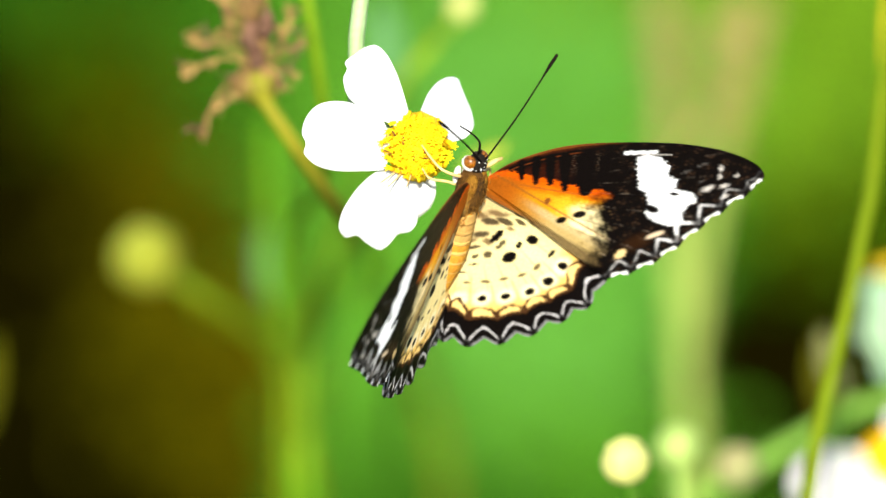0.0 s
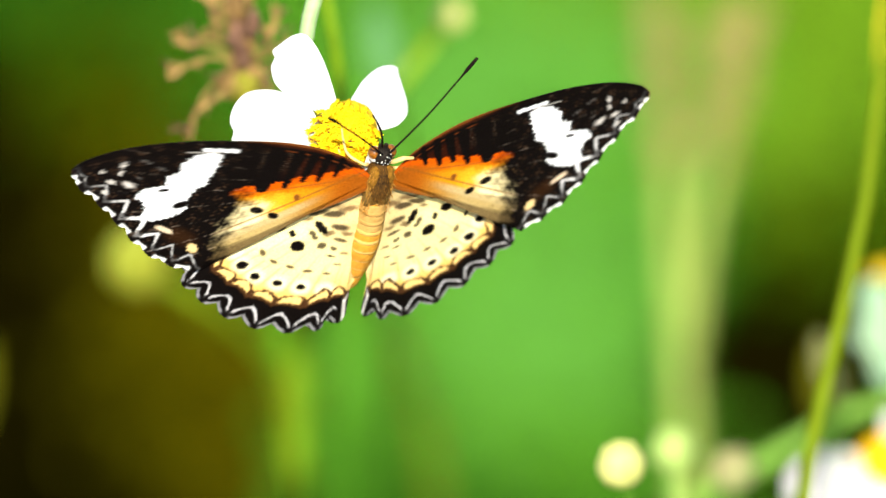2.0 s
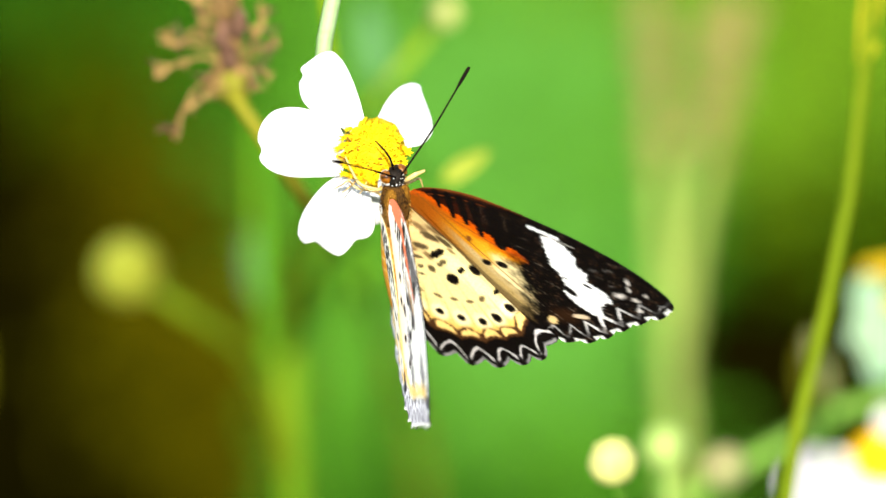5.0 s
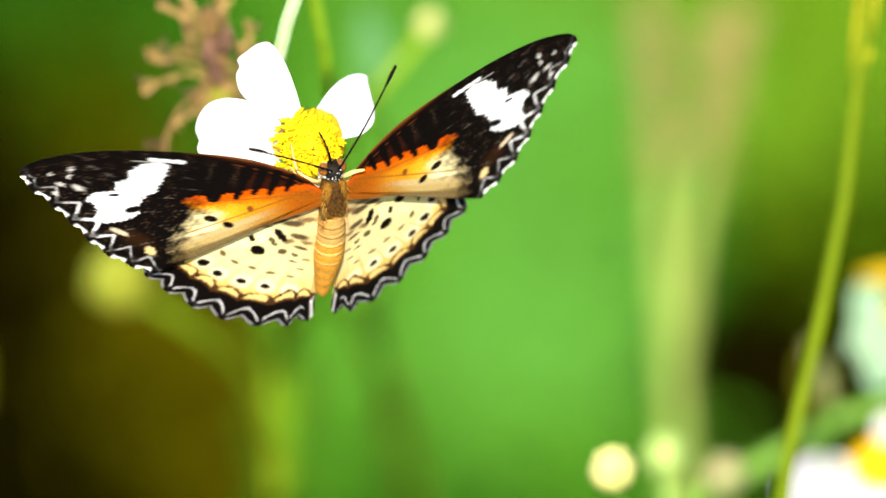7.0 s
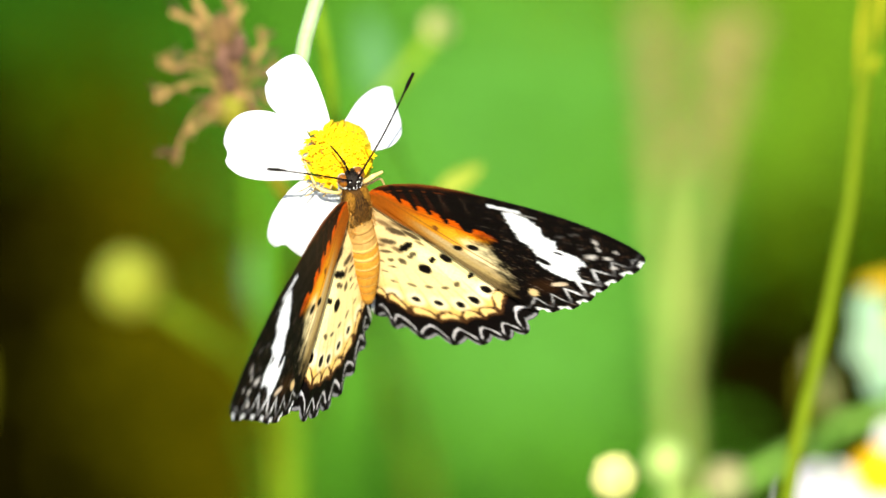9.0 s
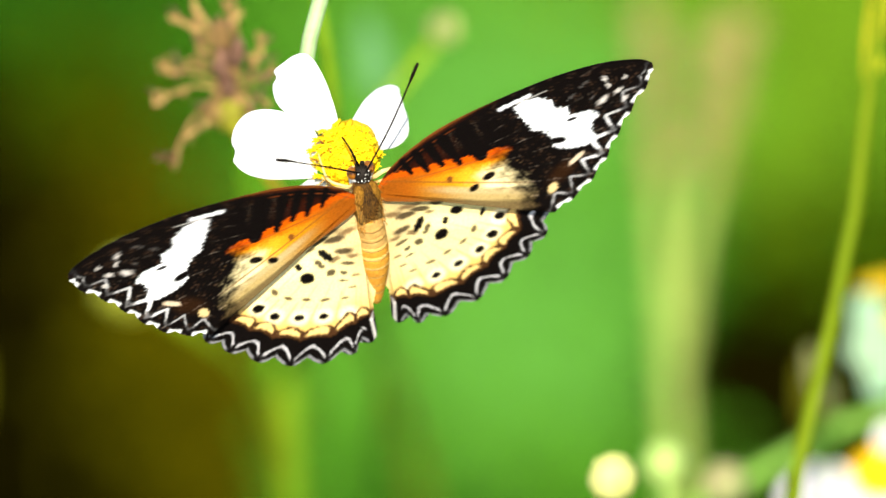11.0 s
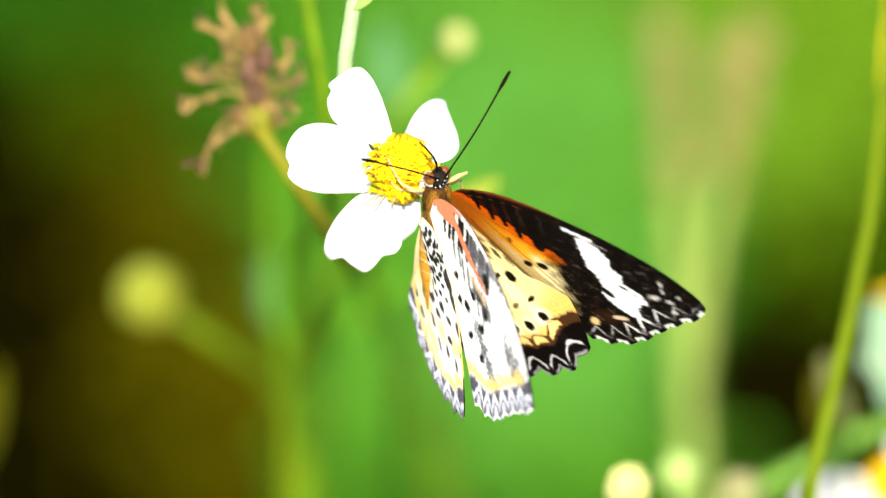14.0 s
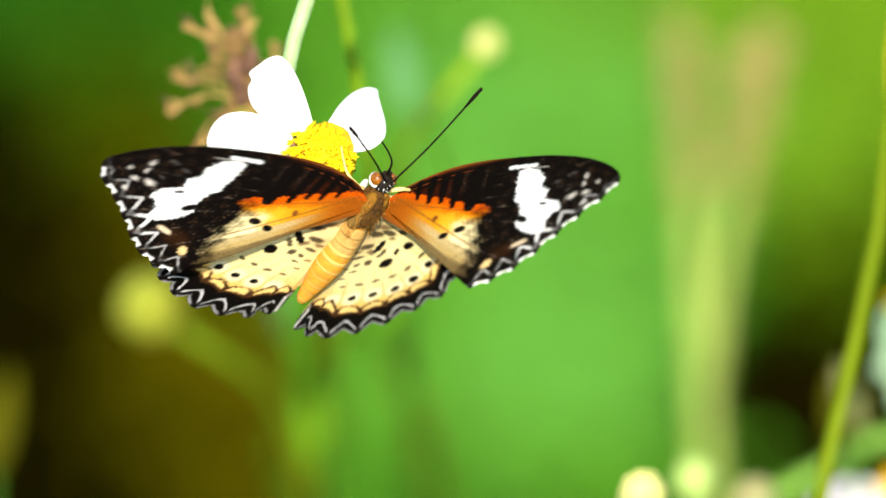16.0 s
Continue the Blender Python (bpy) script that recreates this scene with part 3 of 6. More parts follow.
def fore_upper(u, v, s, d):
    n1, n2, n3 = ripple(u, v, 1.1), ripple(u, v, 3.4, 5), ripple(u * 0.5, v, 7.5, 9)
    col = np.tile(BLACK, (len(u), 1)).astype(float)
    col = lay(col, smooth(0.2, 0.9, n1 * 0.6 + n2 * 0.5) * 0.3, BROWN)
    col = lay(col, smooth(0.3, 0.9, n1 * 0.5 + n2 * 0.6) * smooth(17, 26, u) * 0.2, (0.14, 0.085, 0.055))
    # warm field from the root to mid-wing
    top = np.interp(u, (0, 3, 6, 9, 11, 14, 18, 22, 24), (2.4, 3.2, 2.7, 2.1, 2.0, 1.1, 0.4, 0.1, -1.8)) + 0.25 * n2
    out = np.interp(-v, (-4, 0, 3, 6, 9, 12, 16), (18.5, 21.0, 19.2, 20.6, 21.8, 22.4, 21.5)) + 1.3 * n1 + 0.5 * n2
    warm = smooth(-0.2, 0.3, top - v) * smooth(-2.8, 2.6, out - u)
    ray = np.abs(((np.arctan2(v + 0.5, u) * 9.0) % 1) - 0.5)
    warm = warm * (1 - (1 - smooth(0.04, 0.12, ray)) * smooth(16, 21, u) * 0.45)
    depth = top - v
    field = lay(np.tile(ORANGE, (len(u), 1)).astype(float), smooth(0.9, 2.0, depth + 0.4 * n1), (0.58, 0.13, 0.002))
    field = lay(field, smooth(2.0, 3.6, depth + 0.4 * n1) * smooth(4, 9, u), (0.6, 0.24, 0.006))
    field = lay(field, smooth(2.0, 3.6, depth + 0.4 * n1) * smooth(11, 15, u), AMBER)
    field = lay(field, smooth(16, 20.5, u + depth * 0.35 + n1) * smooth(2.6, 4.6, depth), CREAM)
    low = (v + 1.9) * 0.88 + (u - 1.3) * 0.475
    field = lay(field, (1 - smooth(2.0, 3.3, low + 0.2 * n1)) * smooth(4, 10, u), (0.4, 0.2, 0.035))
    field = lay(field, (1 - smooth(2.0, 3.3, low + 0.2 * n1)) * smooth(8, 15, u + n1), (0.4, 0.28, 0.1))
    field = lay(field, (1 - smooth(0.2, 1.0, np.abs(low - 2.3))) * smooth(6, 12, u) * 0.6, (0.48, 0.37, 0.18))
    field = lay(field, (1 - smooth(0.1, 0.5, low)) * 0.7, (0.12, 0.075, 0.03))
    field = lay(field, (1 - smooth(0.1, 0.26, np.abs(low - 3.6 - 0.02 * u))) * 0.7, (0.22, 0.09, 0.015))
    field = lay(field, (1 - smooth(2, 14, u)) * 0.85 * smooth(0.2, 2.0, depth), (0.19, 0.05, 0.004))
    col = lay(col, warm, (0, 0, 0)) + field * warm[:, None]
    col = lay(col, (1 - smooth(0.1, 0.24, np.abs(v - np.interp(u, (2, 8, 14, 20), (1.0, 0.2, -0.6, -1.2))))) * smooth(4, 8, u) * (1 - smooth(19, 21, u)) * 0.6, (0.2, 0.06, 0.008))
    # reddish root of the front edge
    front = np.interp(u, (0, 2.5, 5, 9.6, 14, 19, 28, 37, 47), (1.9, 4.0, 5.7, 7.7, 8.9, 9.6, 9.8, 8.9, 3.5)) - v
    col = lay(col, (1 - smooth(0.25, 1.0, front)) * (1 - smooth(12, 20, u)) * 0.4, (0.08, 0.016, 0.004))
    col = lay(col, (1 - smooth(0.08, 0.22, np.abs(front - 1.5))) * (1 - smooth(12, 17, u)) * 0.45, (0.18, 0.04, 0.008))
    col = lay(col, smooth(1.6, 3.4, front) * (1 - smooth(9, 16, u)) * (1 - warm) * 0.4, (0.05, 0.008, 0.002))
    col = lay(col, smooth(0.2, 0.9, ripple(u, v, 6.0, 4)) * smooth(1.5, 2.2, front) * (1 - smooth(4.5, 6.5, front)) * smooth(10, 14, u) * (1 - smooth(20, 23, u)) * 0.18, (0.3, 0.2, 0.13))
    # thin orange line on the front edge: light catching the rim, painted in
    col = lay(col, (1 - smooth(0.1, 0.26, front + 0.05 * n2)) * smooth(1, 4, u) * (1 - smooth(14, 24, u)) * 0.5, (0.2, 0.06, 0.01))
    # black fingers that hang into the orange
    for a, b, w in (((5.0, 5.0), (6.0, 1.7), (0.6, 0.4)), ((7.4, 5.6), (8.6, 1.0), (0.85, 0.5)), ((9.7, 6.0), (11.1, 1.1), (0.95, 0.55)),
                    ((12.2, 6.2), (13.9, 0.1), (1.1, 0.6)), ((15.8, 6.4), (17.6, 0.0), (1.7, 1.2)), ((20, 6), (21.4, 0.9), (1.8, 1.1))):
        col = lay(col, streak(u + 0.15 * n2, v, a, b, w), BLACK)
    for x, y, a, b, w in ((17.95, -4.9, 1.2, 0.72, 0.15), (15.2, -6.15, 0.95, 0.66, 0.3), (11.7, -2.5, 0.55, 0.7, 0)):
        col = lay(col, spot(u, v, x, y, a, b, w), BLACK if x > 12 else (0.16, 0.05, 0.008))
    # white bar across
    bar = ((24.6, 7.0), (26.6, 7.4), (28.8, 6.8), (30.9, 5.2), (30.7, 3.6), (33.2, 2.4), (32.9, 0.8), (36.8, -0.3), (37.9, -1.7), (36.6, -2.8), (35.9, -4.4),
           (36.5, -5.8), (34.6, -7.0), (31.6, -5.9), (29.5, -4.4), (29.7, -2.4), (28.3, 0.0), (26.8, 0.7), (26.1, 2.6), (25.4, 4.5), (24.9, 6.0))
    col = lay(col, inside(u + 0.4 * n2 + 0.2 * n3, v + 0.2 * n1, bar, 0.2) * smooth(0.35, 0.9, front + 0.2 * n2), WHITE)
    col = lay(col, streak(u, v + 0.15 * n2, (22.4, 7.75), (27.6, 8.1), (0.38, 0.3)) * (0.75 + 0.25 * n3), WHITE)
    col = lay(col, streak(u, v, (25.2, 7.5), (30.4, 7.6), (0.12, 0.06)) * 0.7, (0.6, 0.56, 0.5))
    col = lay(col, spot(u, v, 33.4, -0.35, 1.0, 0.36, -0.15), BLACK)
    col = lay(col, spot(u, v, 30.4, -3.45, 1.45, 0.7, -0.35), BLACK)
    # pale flecks near the tip
    for x, y, a, b in ((40.2, 4.9, 0.3, 0.6), (40.6, 3.2, 0.3, 0.5), (39.1, 0.8, 1.0, 0.5), (41.9, 1.3, 0.7, 0.4), (42.7, -0.9, 0.6, 0.4), (43.7, 3.4, 0.35, 0.25),
                       (36.6, 5.6, 0.9, 0.2), (34.2, 4.2, 0.8, 0.2), (37.5, 2.2, 0.5, 0.2)):
        col = lay(col, spot(u + 0.3 * n2, v + 0.2 * n3, x, y, a, b, 0.4, 0.6) * (0.08 if x < 38 else 0.7), (0.66, 0.6, 0.53))
    col = lay(col, spot(u, v, 29.8, -10.2, 2.6, 1.5, 0.5, 0.7) * 0.12, (0.13, 0.045, 0.01))
    col = lay(col, spot(u + 0.2 * n2, v, 27.6, -12.7, 0.8, 1.1, -0.5), (0.66, 0.46, 0.2))
    col = lay(col, spot(u + 0.2 * n2, v, 32.5, -8.7, 1.6, 0.5, 0.5) * 0.9, (0.66, 0.5, 0.33))
    # faint pale veins over the black
    ang = np.arctan2(v + 0.5, u)
    for w in VEINS_F:
        col = lay(col, (1 - smooth(0.03, 0.14, np.abs(ang - w - 0.004 * n1) * np.hypot(u, v))) * smooth(17, 21, u) * np.clip(0.05 + 0.25 * n1 + 0.15 * n2, 0, 0.3) * (1 - 0.7 * smooth(1, 4, v)), (0.36, 0.28, 0.21))
    # white zigzag and fringe
    strong = smooth(0.0, 0.35, s)
    high = 2.4 + 1.7 * strong - 0.7 * smooth(0.7, 1, s)
    bold = np.exp(-((s - 0.52) / 0.16) ** 2)
    col = chevrons(col, s, d, 7.0, high, 0.03 + 0.04 * strong + 0.2 * bold, (0.74, 0.71, 0.68), (0.2 + 0.25 * strong + 0.6 * bold) * smooth(-0.75, 0.1, n2 + 0.3) * (1 - 0.85 * smooth(0.3, 0.4, np.abs((s * 7.0) % 1 - 0.5))))
    c = np.abs((s * 7.0) % 1 - 0.5)
    col = lay(col, (1 - smooth(0.8, 1.1, d)) * (1 - smooth(0.24, 0.34, c)), (0.84, 0.82, 0.78))
    return col


def hind_upper(u, v, s, d):
    n1, n2 = ripple(u, v, 1.0, 2), ripple(u, v, 3.2, 7)
    cells = 7.0
    s = hind_cells(ray_run(u, v)) + 0.003 * n2
    c = np.abs((s * cells) % 1 - 0.5)
    col = np.tile((0.71, 0.53, 0.17), (len(u), 1)).astype(float)
    col = lay(col, (1 - smooth(9, 12.5, d + n1)) * 0.85, (0.78, 0.47, 0.11))
    col = lay(col, smooth(7.5, 12, d) * (1 - smooth(17, 21, u)), (0.76, 0.63, 0.28))
    # brown wash round the root: real smudging plus the forewing's shade painted in
    col = lay(col, (1 - smooth(4, 11, np.hypot(u, v + 2) + 0.8 * n1)) * 0.7, (0.4, 0.27, 0.12))
    col = lay(col, (1 - smooth(0.5, 3.6, u)) * 0.45, (0.7, 0.47, 0.18))
    # fine yellow veins and the pale rings round the outer spots
    ang = np.arctan2(v, u + 1)
    for w in (-1.45, -1.27, -1.1, -0.95, -0.8, -0.66, -0.52):
        col = lay(col, (1 - smooth(0.05, 0.2, np.abs(ang - w) * np.hypot(u, v))) * smooth(12, 17, np.hypot(u, v)) * 0.45, (0.62, 0.4, 0.12))
    for x, y in OUTER_SPOTS:
        col = lay(col, spot(u, v, x, y, 1.7, 1.6, 0, 0.4) * 0.7, (0.87, 0.78, 0.5))
    # smudges at the root
    for x, y, a, b, w in ((2.0, -3.4, 1.5, 0.5, -0.2), (5.2, -3.0, 1.8, 0.5, -0.1), (1.6, -7.8, 1.0, 0.4, 0.2), (4.6, -8.0, 0.8, 0.45, -0.4), (8.2, -5.8, 0.7, 0.4, -0.6), (9.0, -3.0, 1.2, 0.4, -0.3), (12.0, -4.4, 1.2, 0.5, -0.5), (1.4, -12.0, 0.6, 0.25, 0.2)):
        col = lay(col, spot(u + 0.3 * n2, v + 0.2 * n1, x, y, 1.1 * a, 1.1 * b, w, 0.5) * 0.85, (0.1, 0.05, 0.018))
    for x, y, a, b, w in ((4.2, -4.6, 1.7, 0.55, -0.2), (3.0, -6.6, 1.4, 0.6, 0.1), (6.8, -4.4, 1.7, 0.5, -0.3), (2.6, -9.2, 1.1, 0.35, 0.3), (5.4, -10.5, 0.75, 0.6, 0),
                          (7.1, -8.4, 0.5, 1.0, -0.6), (3.4, -10.9, 0.6, 0.35, 0.5), (9.6, -4.4, 1.2, 0.4, -0.4), (3.6, -12.6, 0.8, 0.25, 0.2), (2.2, -14.2, 0.7, 0.22, 0.1)):
        col = lay(col, spot(u + 0.2 * n2, v + 0.15 * n1, x, y, 1.05 * a, 1.05 * b, w, 0.3) * 0.92, (0.022, 0.012, 0.006))
    for x, y, a, b, w in ((9.3, -10.7, 1.1, 0.98, 0.6), (6.0, -7.0, 0.6, 1.25, -0.85), (12.7, -7.6, 1.05, 0.72, -0.3), (10.5, -8.5, 0.5, 0.5, 0), (17.7, -14.9, 0.95, 0.78, -0.3),
                          (15.2, -17.2, 0.72, 0.72, -0.3), (11.3, -18.5, 0.75, 0.6, 0), (7.3, -19.2, 0.72, 0.6, 0), (19.6, -12.2, 0.9, 0.56, -0.3), (17.0, -10.0, 0.4, 0.8, -0.5),
                          (3.3, -19.6, 0.45, 0.32, 0)):
        col = lay(col, spot(u + 0.15 * n2, v + 0.1 * n1, x, y, 1.14 * a, 1.14 * b, w, 0.16), BLACK)
    for x, y, a, b, w in ((6.8, -15.8, 0.9, 0.34, 0), (9.8, -15.0, 0.8, 0.34, 0.3), (12.7, -14.0, 0.8, 0.36, 0.5), (14.8, -12.2, 0.5, 0.75, -0.5), (3.6, -16.2, 0.7, 0.26, 0)):
        col = lay(col, spot(u, v, x, y, a, b, w, 0.35) * 0.92, (0.045, 0.024, 0.01))
    # gold walls between the cells, a row of gold crescents, one to a cell, then the black border
    outer = 0.4 + 0.6 * smooth(5, 16, u)
    col = lay(col, smooth(0.425, 0.48, c) * smooth(7.6, 8.6, d) * (1 - smooth(11.5, 13.5, d + n1)) * smooth(0.02, 0.05, s) * (1 - smooth(0.9, 0.94, s)) * 0.7, (0.62, 0.4, 0.13))
    wavy = 8.1 - 0.9 * (2 * c) ** 2 + 0.15 * n2 + 0.2 * n1
    col = lay(col, smooth(0, 0.3, wavy - d), (0.05, 0.02, 0.007))
    col = lay(col, (1 - smooth(0.1, 0.35, np.abs(d - wavy))) * 0.3 * outer, (0.2, 0.1, 0.03))
    moon = smooth(0, 0.3, 0.85 - 0.7 * c + 0.15 * n1 - np.abs(d - wavy + 1.1 + 0.3 * c)) * (1 - smooth(0.33, 0.41, c - 0.05 * n2))
    col = lay(col, moon, (0.82, 0.53, 0.17))
    col = lay(col, smooth(-0.1, 0.25, 5.8 - 0.6 * (2 * c) ** 2 + 0.15 * n2 - d), BLACK)
    arc = 3.7 + 0.2 * n1 - 2.9 * (2 * c) ** 1.8
    col = lay(col, (1 - smooth(0.07, 0.24, np.abs(d - arc) * (0.8 - 0.35 * (2 * c)) - 0.06 * n1)) * (0.9 + 0.1 * n2) * (1 - smooth(0.4, 0.46, c + 0.02 * n2)), (0.54, 0.51, 0.5))
    col = lay(col, (1 - smooth(0.2, 0.4, np.abs(d - 0.25 - 1.5 * (1 - np.abs(np.sin(np.pi * (s * cells + 0.5))))))) * (1 - smooth(0.3, 0.44, c)) * 0.35, (0.55, 0.53, 0.53))
    # pale and dark lines by the inner corner
    for x, w, tone in ((0.55, 0.4, BLACK), (-0.25, 0.24, (0.45, 0.42, 0.38))):
        col = lay(col, streak(u, v, (x - 0.5, -20.2), (x - 0.1, -21.8), (0.05, w)) + streak(u, v, (x - 0.1, -21.8), (x - 0.6, -26.6), (w, w)), tone)
    col = np.clip(col, 0, 1)
    return col


def fore_under(u, v, s, d):
    n1, n2, n3 = ripple(u, v, 1.2, 3), ripple(u, v, 3.0, 1), ripple(u, v, 6.5, 4)
    col = np.tile((0.96, 0.94, 0.88), (len(u), 1)).astype(float)
    front = np.interp(u, (0, 2.5, 5, 9.6, 14, 19, 28, 37, 47), (1.9, 4.0, 5.7, 7.7, 8.9, 9.6, 9.8, 8.9, 3.5)) - v
    # bold black strokes between the red streak and the front edge
    for k in range(11):
        x = 5.0 + 1.75 * k + 0.25 * math.sin(k * 2.6)
        y = float(np.interp(x, (0, 5, 10, 20, 28), (2.4, 5.0, 7.0, 8.5, 8.8)))
        col = lay(col, streak(u + 0.3 * n2, v, (x - 0.3, y - 0.5), (x + 1.0, y - 4.6 - 0.3 * math.sin(k * 1.7)), (0.62 + 0.035 * k, 0.56 + 0.04 * k), 0.12), BLACK)
    col = lay(col, smooth(0.1, 0.5, n3) * smooth(14, 17, u) * (1 - smooth(23, 25, u)) * smooth(1, 2, front) * 0.7, (0.75, 0.74, 0.74))
    # black blots in the middle of the wing
    for x, y, a, b, w in ((18, -4.9, 1.4, 0.8, 0.2), (15.2, -6.2, 1.1, 0.7, 0.3), (21.5, 0.6, 1.6, 1.0, 0.4), (24.6, 0.2, 1.2, 1.5, 0.5), (24.2, -3.8, 1.5, 0.9, 0.5), (19.2, -1.2, 1.3, 0.8, 0.2), (23, 5.4, 1.6, 1.2, 0.3), (12.4, -3.4, 1.1, 0.7, 0.3), (21, -8.4, 1.2, 0.7, 0.5), (26.4, -8.2, 1.1, 0.8, 0.5)):
        col = lay(col, spot(u + 0.4 * n2, v + 0.3 * n1, x, y, a, b, w), BLACK)
    for k in range(7):
        x, y = 9.0 + 2.3 * k, 2.0 - 0.25 * k + 0.5 * math.sin(k * 2.1)
        col = lay(col, streak(u + 0.3 * n2, v + 0.2 * n1, (x, y), (x + 2.0, y - 2.6), (0.5, 0.42), 0.2) * 0.9, (0.025, 0.02, 0.022))
    # grey rays toward the margin, apart by the white bar
    bar = inside(u + 0.4 * n2, v, ((25.4, 8.4), (30.5, 8.2), (33.5, 2), (36, -2.5), (35, -6.5), (30, -4.6), (27.6, 0.4), (25.8, 3.6)), 0.4)
    ray = smooth(-0.25, 0.3, np.sin(np.arctan2(v + 0.5, u) * 22 + 0.8 * n1) + 0.7 * n2 - 0.45)
    col = lay(col, ray * smooth(15, 21, u + 0.5 * v + n1) * (1 - bar) * 0.92, (0.07, 0.06, 0.07))
    # red-orange streak with a loop at the root
    for a, b in (((2.4, 3.6), (8.0, 4.9)), ((8.0, 4.9), (15.5, 3.6)), ((15.5, 3.6), (23.2, 3.5)), ((2.6, 2.2), (5.4, 3.0)), ((5.4, 3.0), (8.6, 4.6))):
        col = lay(col, streak(u, v + 0.1 * n2, a, b, (0.8, 0.75) if b[0] < 20 else (0.7, 0.4), 0.2), (0.8, 0.2, 0.09))
    for a, b, w in (((0.8, 1.9), (3.0, 4.0), (0.9, 0.85)), ((3.0, 4.0), (6.5, 6.0), (0.85, 0.6)), ((6.5, 6.0), (10.5, 7.7), (0.6, 0.25))):
        col = lay(col, streak(u, v + 0.1 * n2, a, b, w, 0.2), (0.8, 0.2, 0.09))
    col = lay(col, streak(u, v, (17, 1.2), (24, 1.6), (0.4, 0.5), 0.4) * 0.6, (0.8, 0.5, 0.2))
    # cream-orange band, then the feathered border
    col = lay(col, smooth(4.6, 5.2, d + 0.4 * n2) * (1 - smooth(6.0, 7.4, d + 0.9 * n1)) * (1 - smooth(0.86, 0.97, 1 - s)) * 0.9, (0.88, 0.6, 0.18))
    return feathered(col, u, v, s, d, n2)


def feathered(col, u, v, s, d, n2):
    """The pale border of the underside: white strokes with dark gaps, ragged at the rim."""
    c = np.abs(((s + 0.006 * n2) * 7.0) % 1 - 0.5)
    col = lay(col, 1 - smooth(4.2, 4.8, d + 0.5 * n2), (0.09, 0.08, 0.1))
    col = chevrons(col, s + 0.006 * n2, d, 7.0, 4.2, 0.3, (0.8, 0.79, 0.84), 1.0, 0.012)
    col = lay(col, (1 - smooth(1.8, 2.4, np.abs(d - 0.6))) * (1 - smooth(0.1, 0.18, c)) * 0.8, (0.6, 0.59, 0.64))
    return lay(col, (1 - smooth(0.5, 0.8, d)) * smooth(-0.6, 0.2, n2), (0.7, 0.69, 0.72))


def hind_under(u, v, s, d):
    n1, n2 = ripple(u, v, 1.0, 6), ripple(u, v, 2.8, 3)
    col = np.tile((0.96, 0.92, 0.82), (len(u), 1)).astype(float)
    col = lay(col, (1 - smooth(3, 9, u + 0.6 * v + 9 + n1)) * 0.6, (0.96, 0.74, 0.32))
    col = lay(col, (1 - smooth(-0.5, 2.0, u + 0.5 * n1)) * 0.6, (0.7, 0.5, 0.22))
    for x, y, a, b, w in ((3, -14.6, 3.5, 2.2, 0.4), (7.4, -16.4, 2.6, 1.6, 0.2), (14, -13, 3.6, 1.9, 0.7), (5.5, -9.5, 2.6, 1.6, 0.3), (20.5, -6.5, 2.6, 1.6, 0.8), (23, -4.5, 2.0, 1.4, 0.4), (11, -20, 3, 1.4, 0)):
        col = lay(col, spot(u + 0.5 * n2, v + 0.5 * n1, x, y, a, b, w, 0.6) * 0.75, (0.88, 0.6, 0.17))
    # rows of black dashes about the root
    rng = random.Random(21)
    for r, n in ((2.6, 4), (4.4, 7), (6.2, 9), (8.0, 10), (9.9, 11), (12.0, 10), (14.4, 7)):
        for k in range(n):
            a = -1.45 + 2.0 * (k + 0.5) / n + rng.uniform(-0.05, 0.05)
            rr = r + rng.uniform(-0.35, 0.35)
            col = lay(col, spot(u + 0.2 * n2, v + 0.15 * n1, rr * math.cos(a), rr * math.sin(a), rng.uniform(0.9, 1.3) * (1 if r < 10 else 0.8), rng.uniform(0.45, 0.62) * (1 if r < 10 else 0.85), a + 0.9 + rng.uniform(-0.4, 0.4), 0.25), BLACK)
    for x, y, a, b, w in ((13.0, 1.8, 1.6, 0.9, 0.3), (17.1, 1.0, 1.9, 0.9, 0.2), (20.8, -1.5, 1.7, 1.0, 0.3), (24.3, -4.6, 1.4, 0.8, 0.4), (13.0, -6.0, 0.9, 0.6, 0.4), (7.0, -13.0, 0.9, 0.6, 0.3), (16.3, -5.0, 0.9, 0.5, 0.6),
                          (19.4, -11.8, 0.9, 0.45, -0.6), (16.6, -14.6, 0.8, 0.4, -0.6), (22.2, -9.4, 0.9, 0.45, -0.6), (1.4, -20.4, 0.8, 0.6, 0), (5, -21, 0.9, 0.6, 0), (10.4, -12.6, 0.9, 0.5, 0.5), (9.2, -16.4, 0.9, 0.45, -0.3), (13.2, -10.2, 0.8, 0.5, 0.6), (4.2, -16.6, 0.7, 0.4, 0.2), (13.4, -17.4, 0.8, 0.4, -0.5), (18.2, -8.0, 0.9, 0.5, 0.5)):
        col = lay(col, spot(u + 0.35 * n2, v + 0.2 * n1, x, y, 1.45 * a, 1.45 * b, w, 0.2), (0.03, 0.025, 0.03))
    ang = np.arctan2(v, u + 1)
    for w in (-1.27, -1.1, -0.95, -0.8, -0.66, -0.52, -0.36, -0.2):
        col = lay(col, (1 - smooth(0.05, 0.2, np.abs(ang - w) * np.hypot(u, v))) * smooth(13, 17, np.hypot(u, v)) * np.clip(0.4 + n2, 0, 0.8), (0.3, 0.26, 0.25))
    col = lay(col, smooth(4.4, 5.2, d + 0.3 * n2) * (1 - smooth(5.8, 7.0, d + 0.9 * n1 + 0.5 * n2)) * 0.9, (0.88, 0.6, 0.17))
    return feathered(col, u, v, s, d, n2)


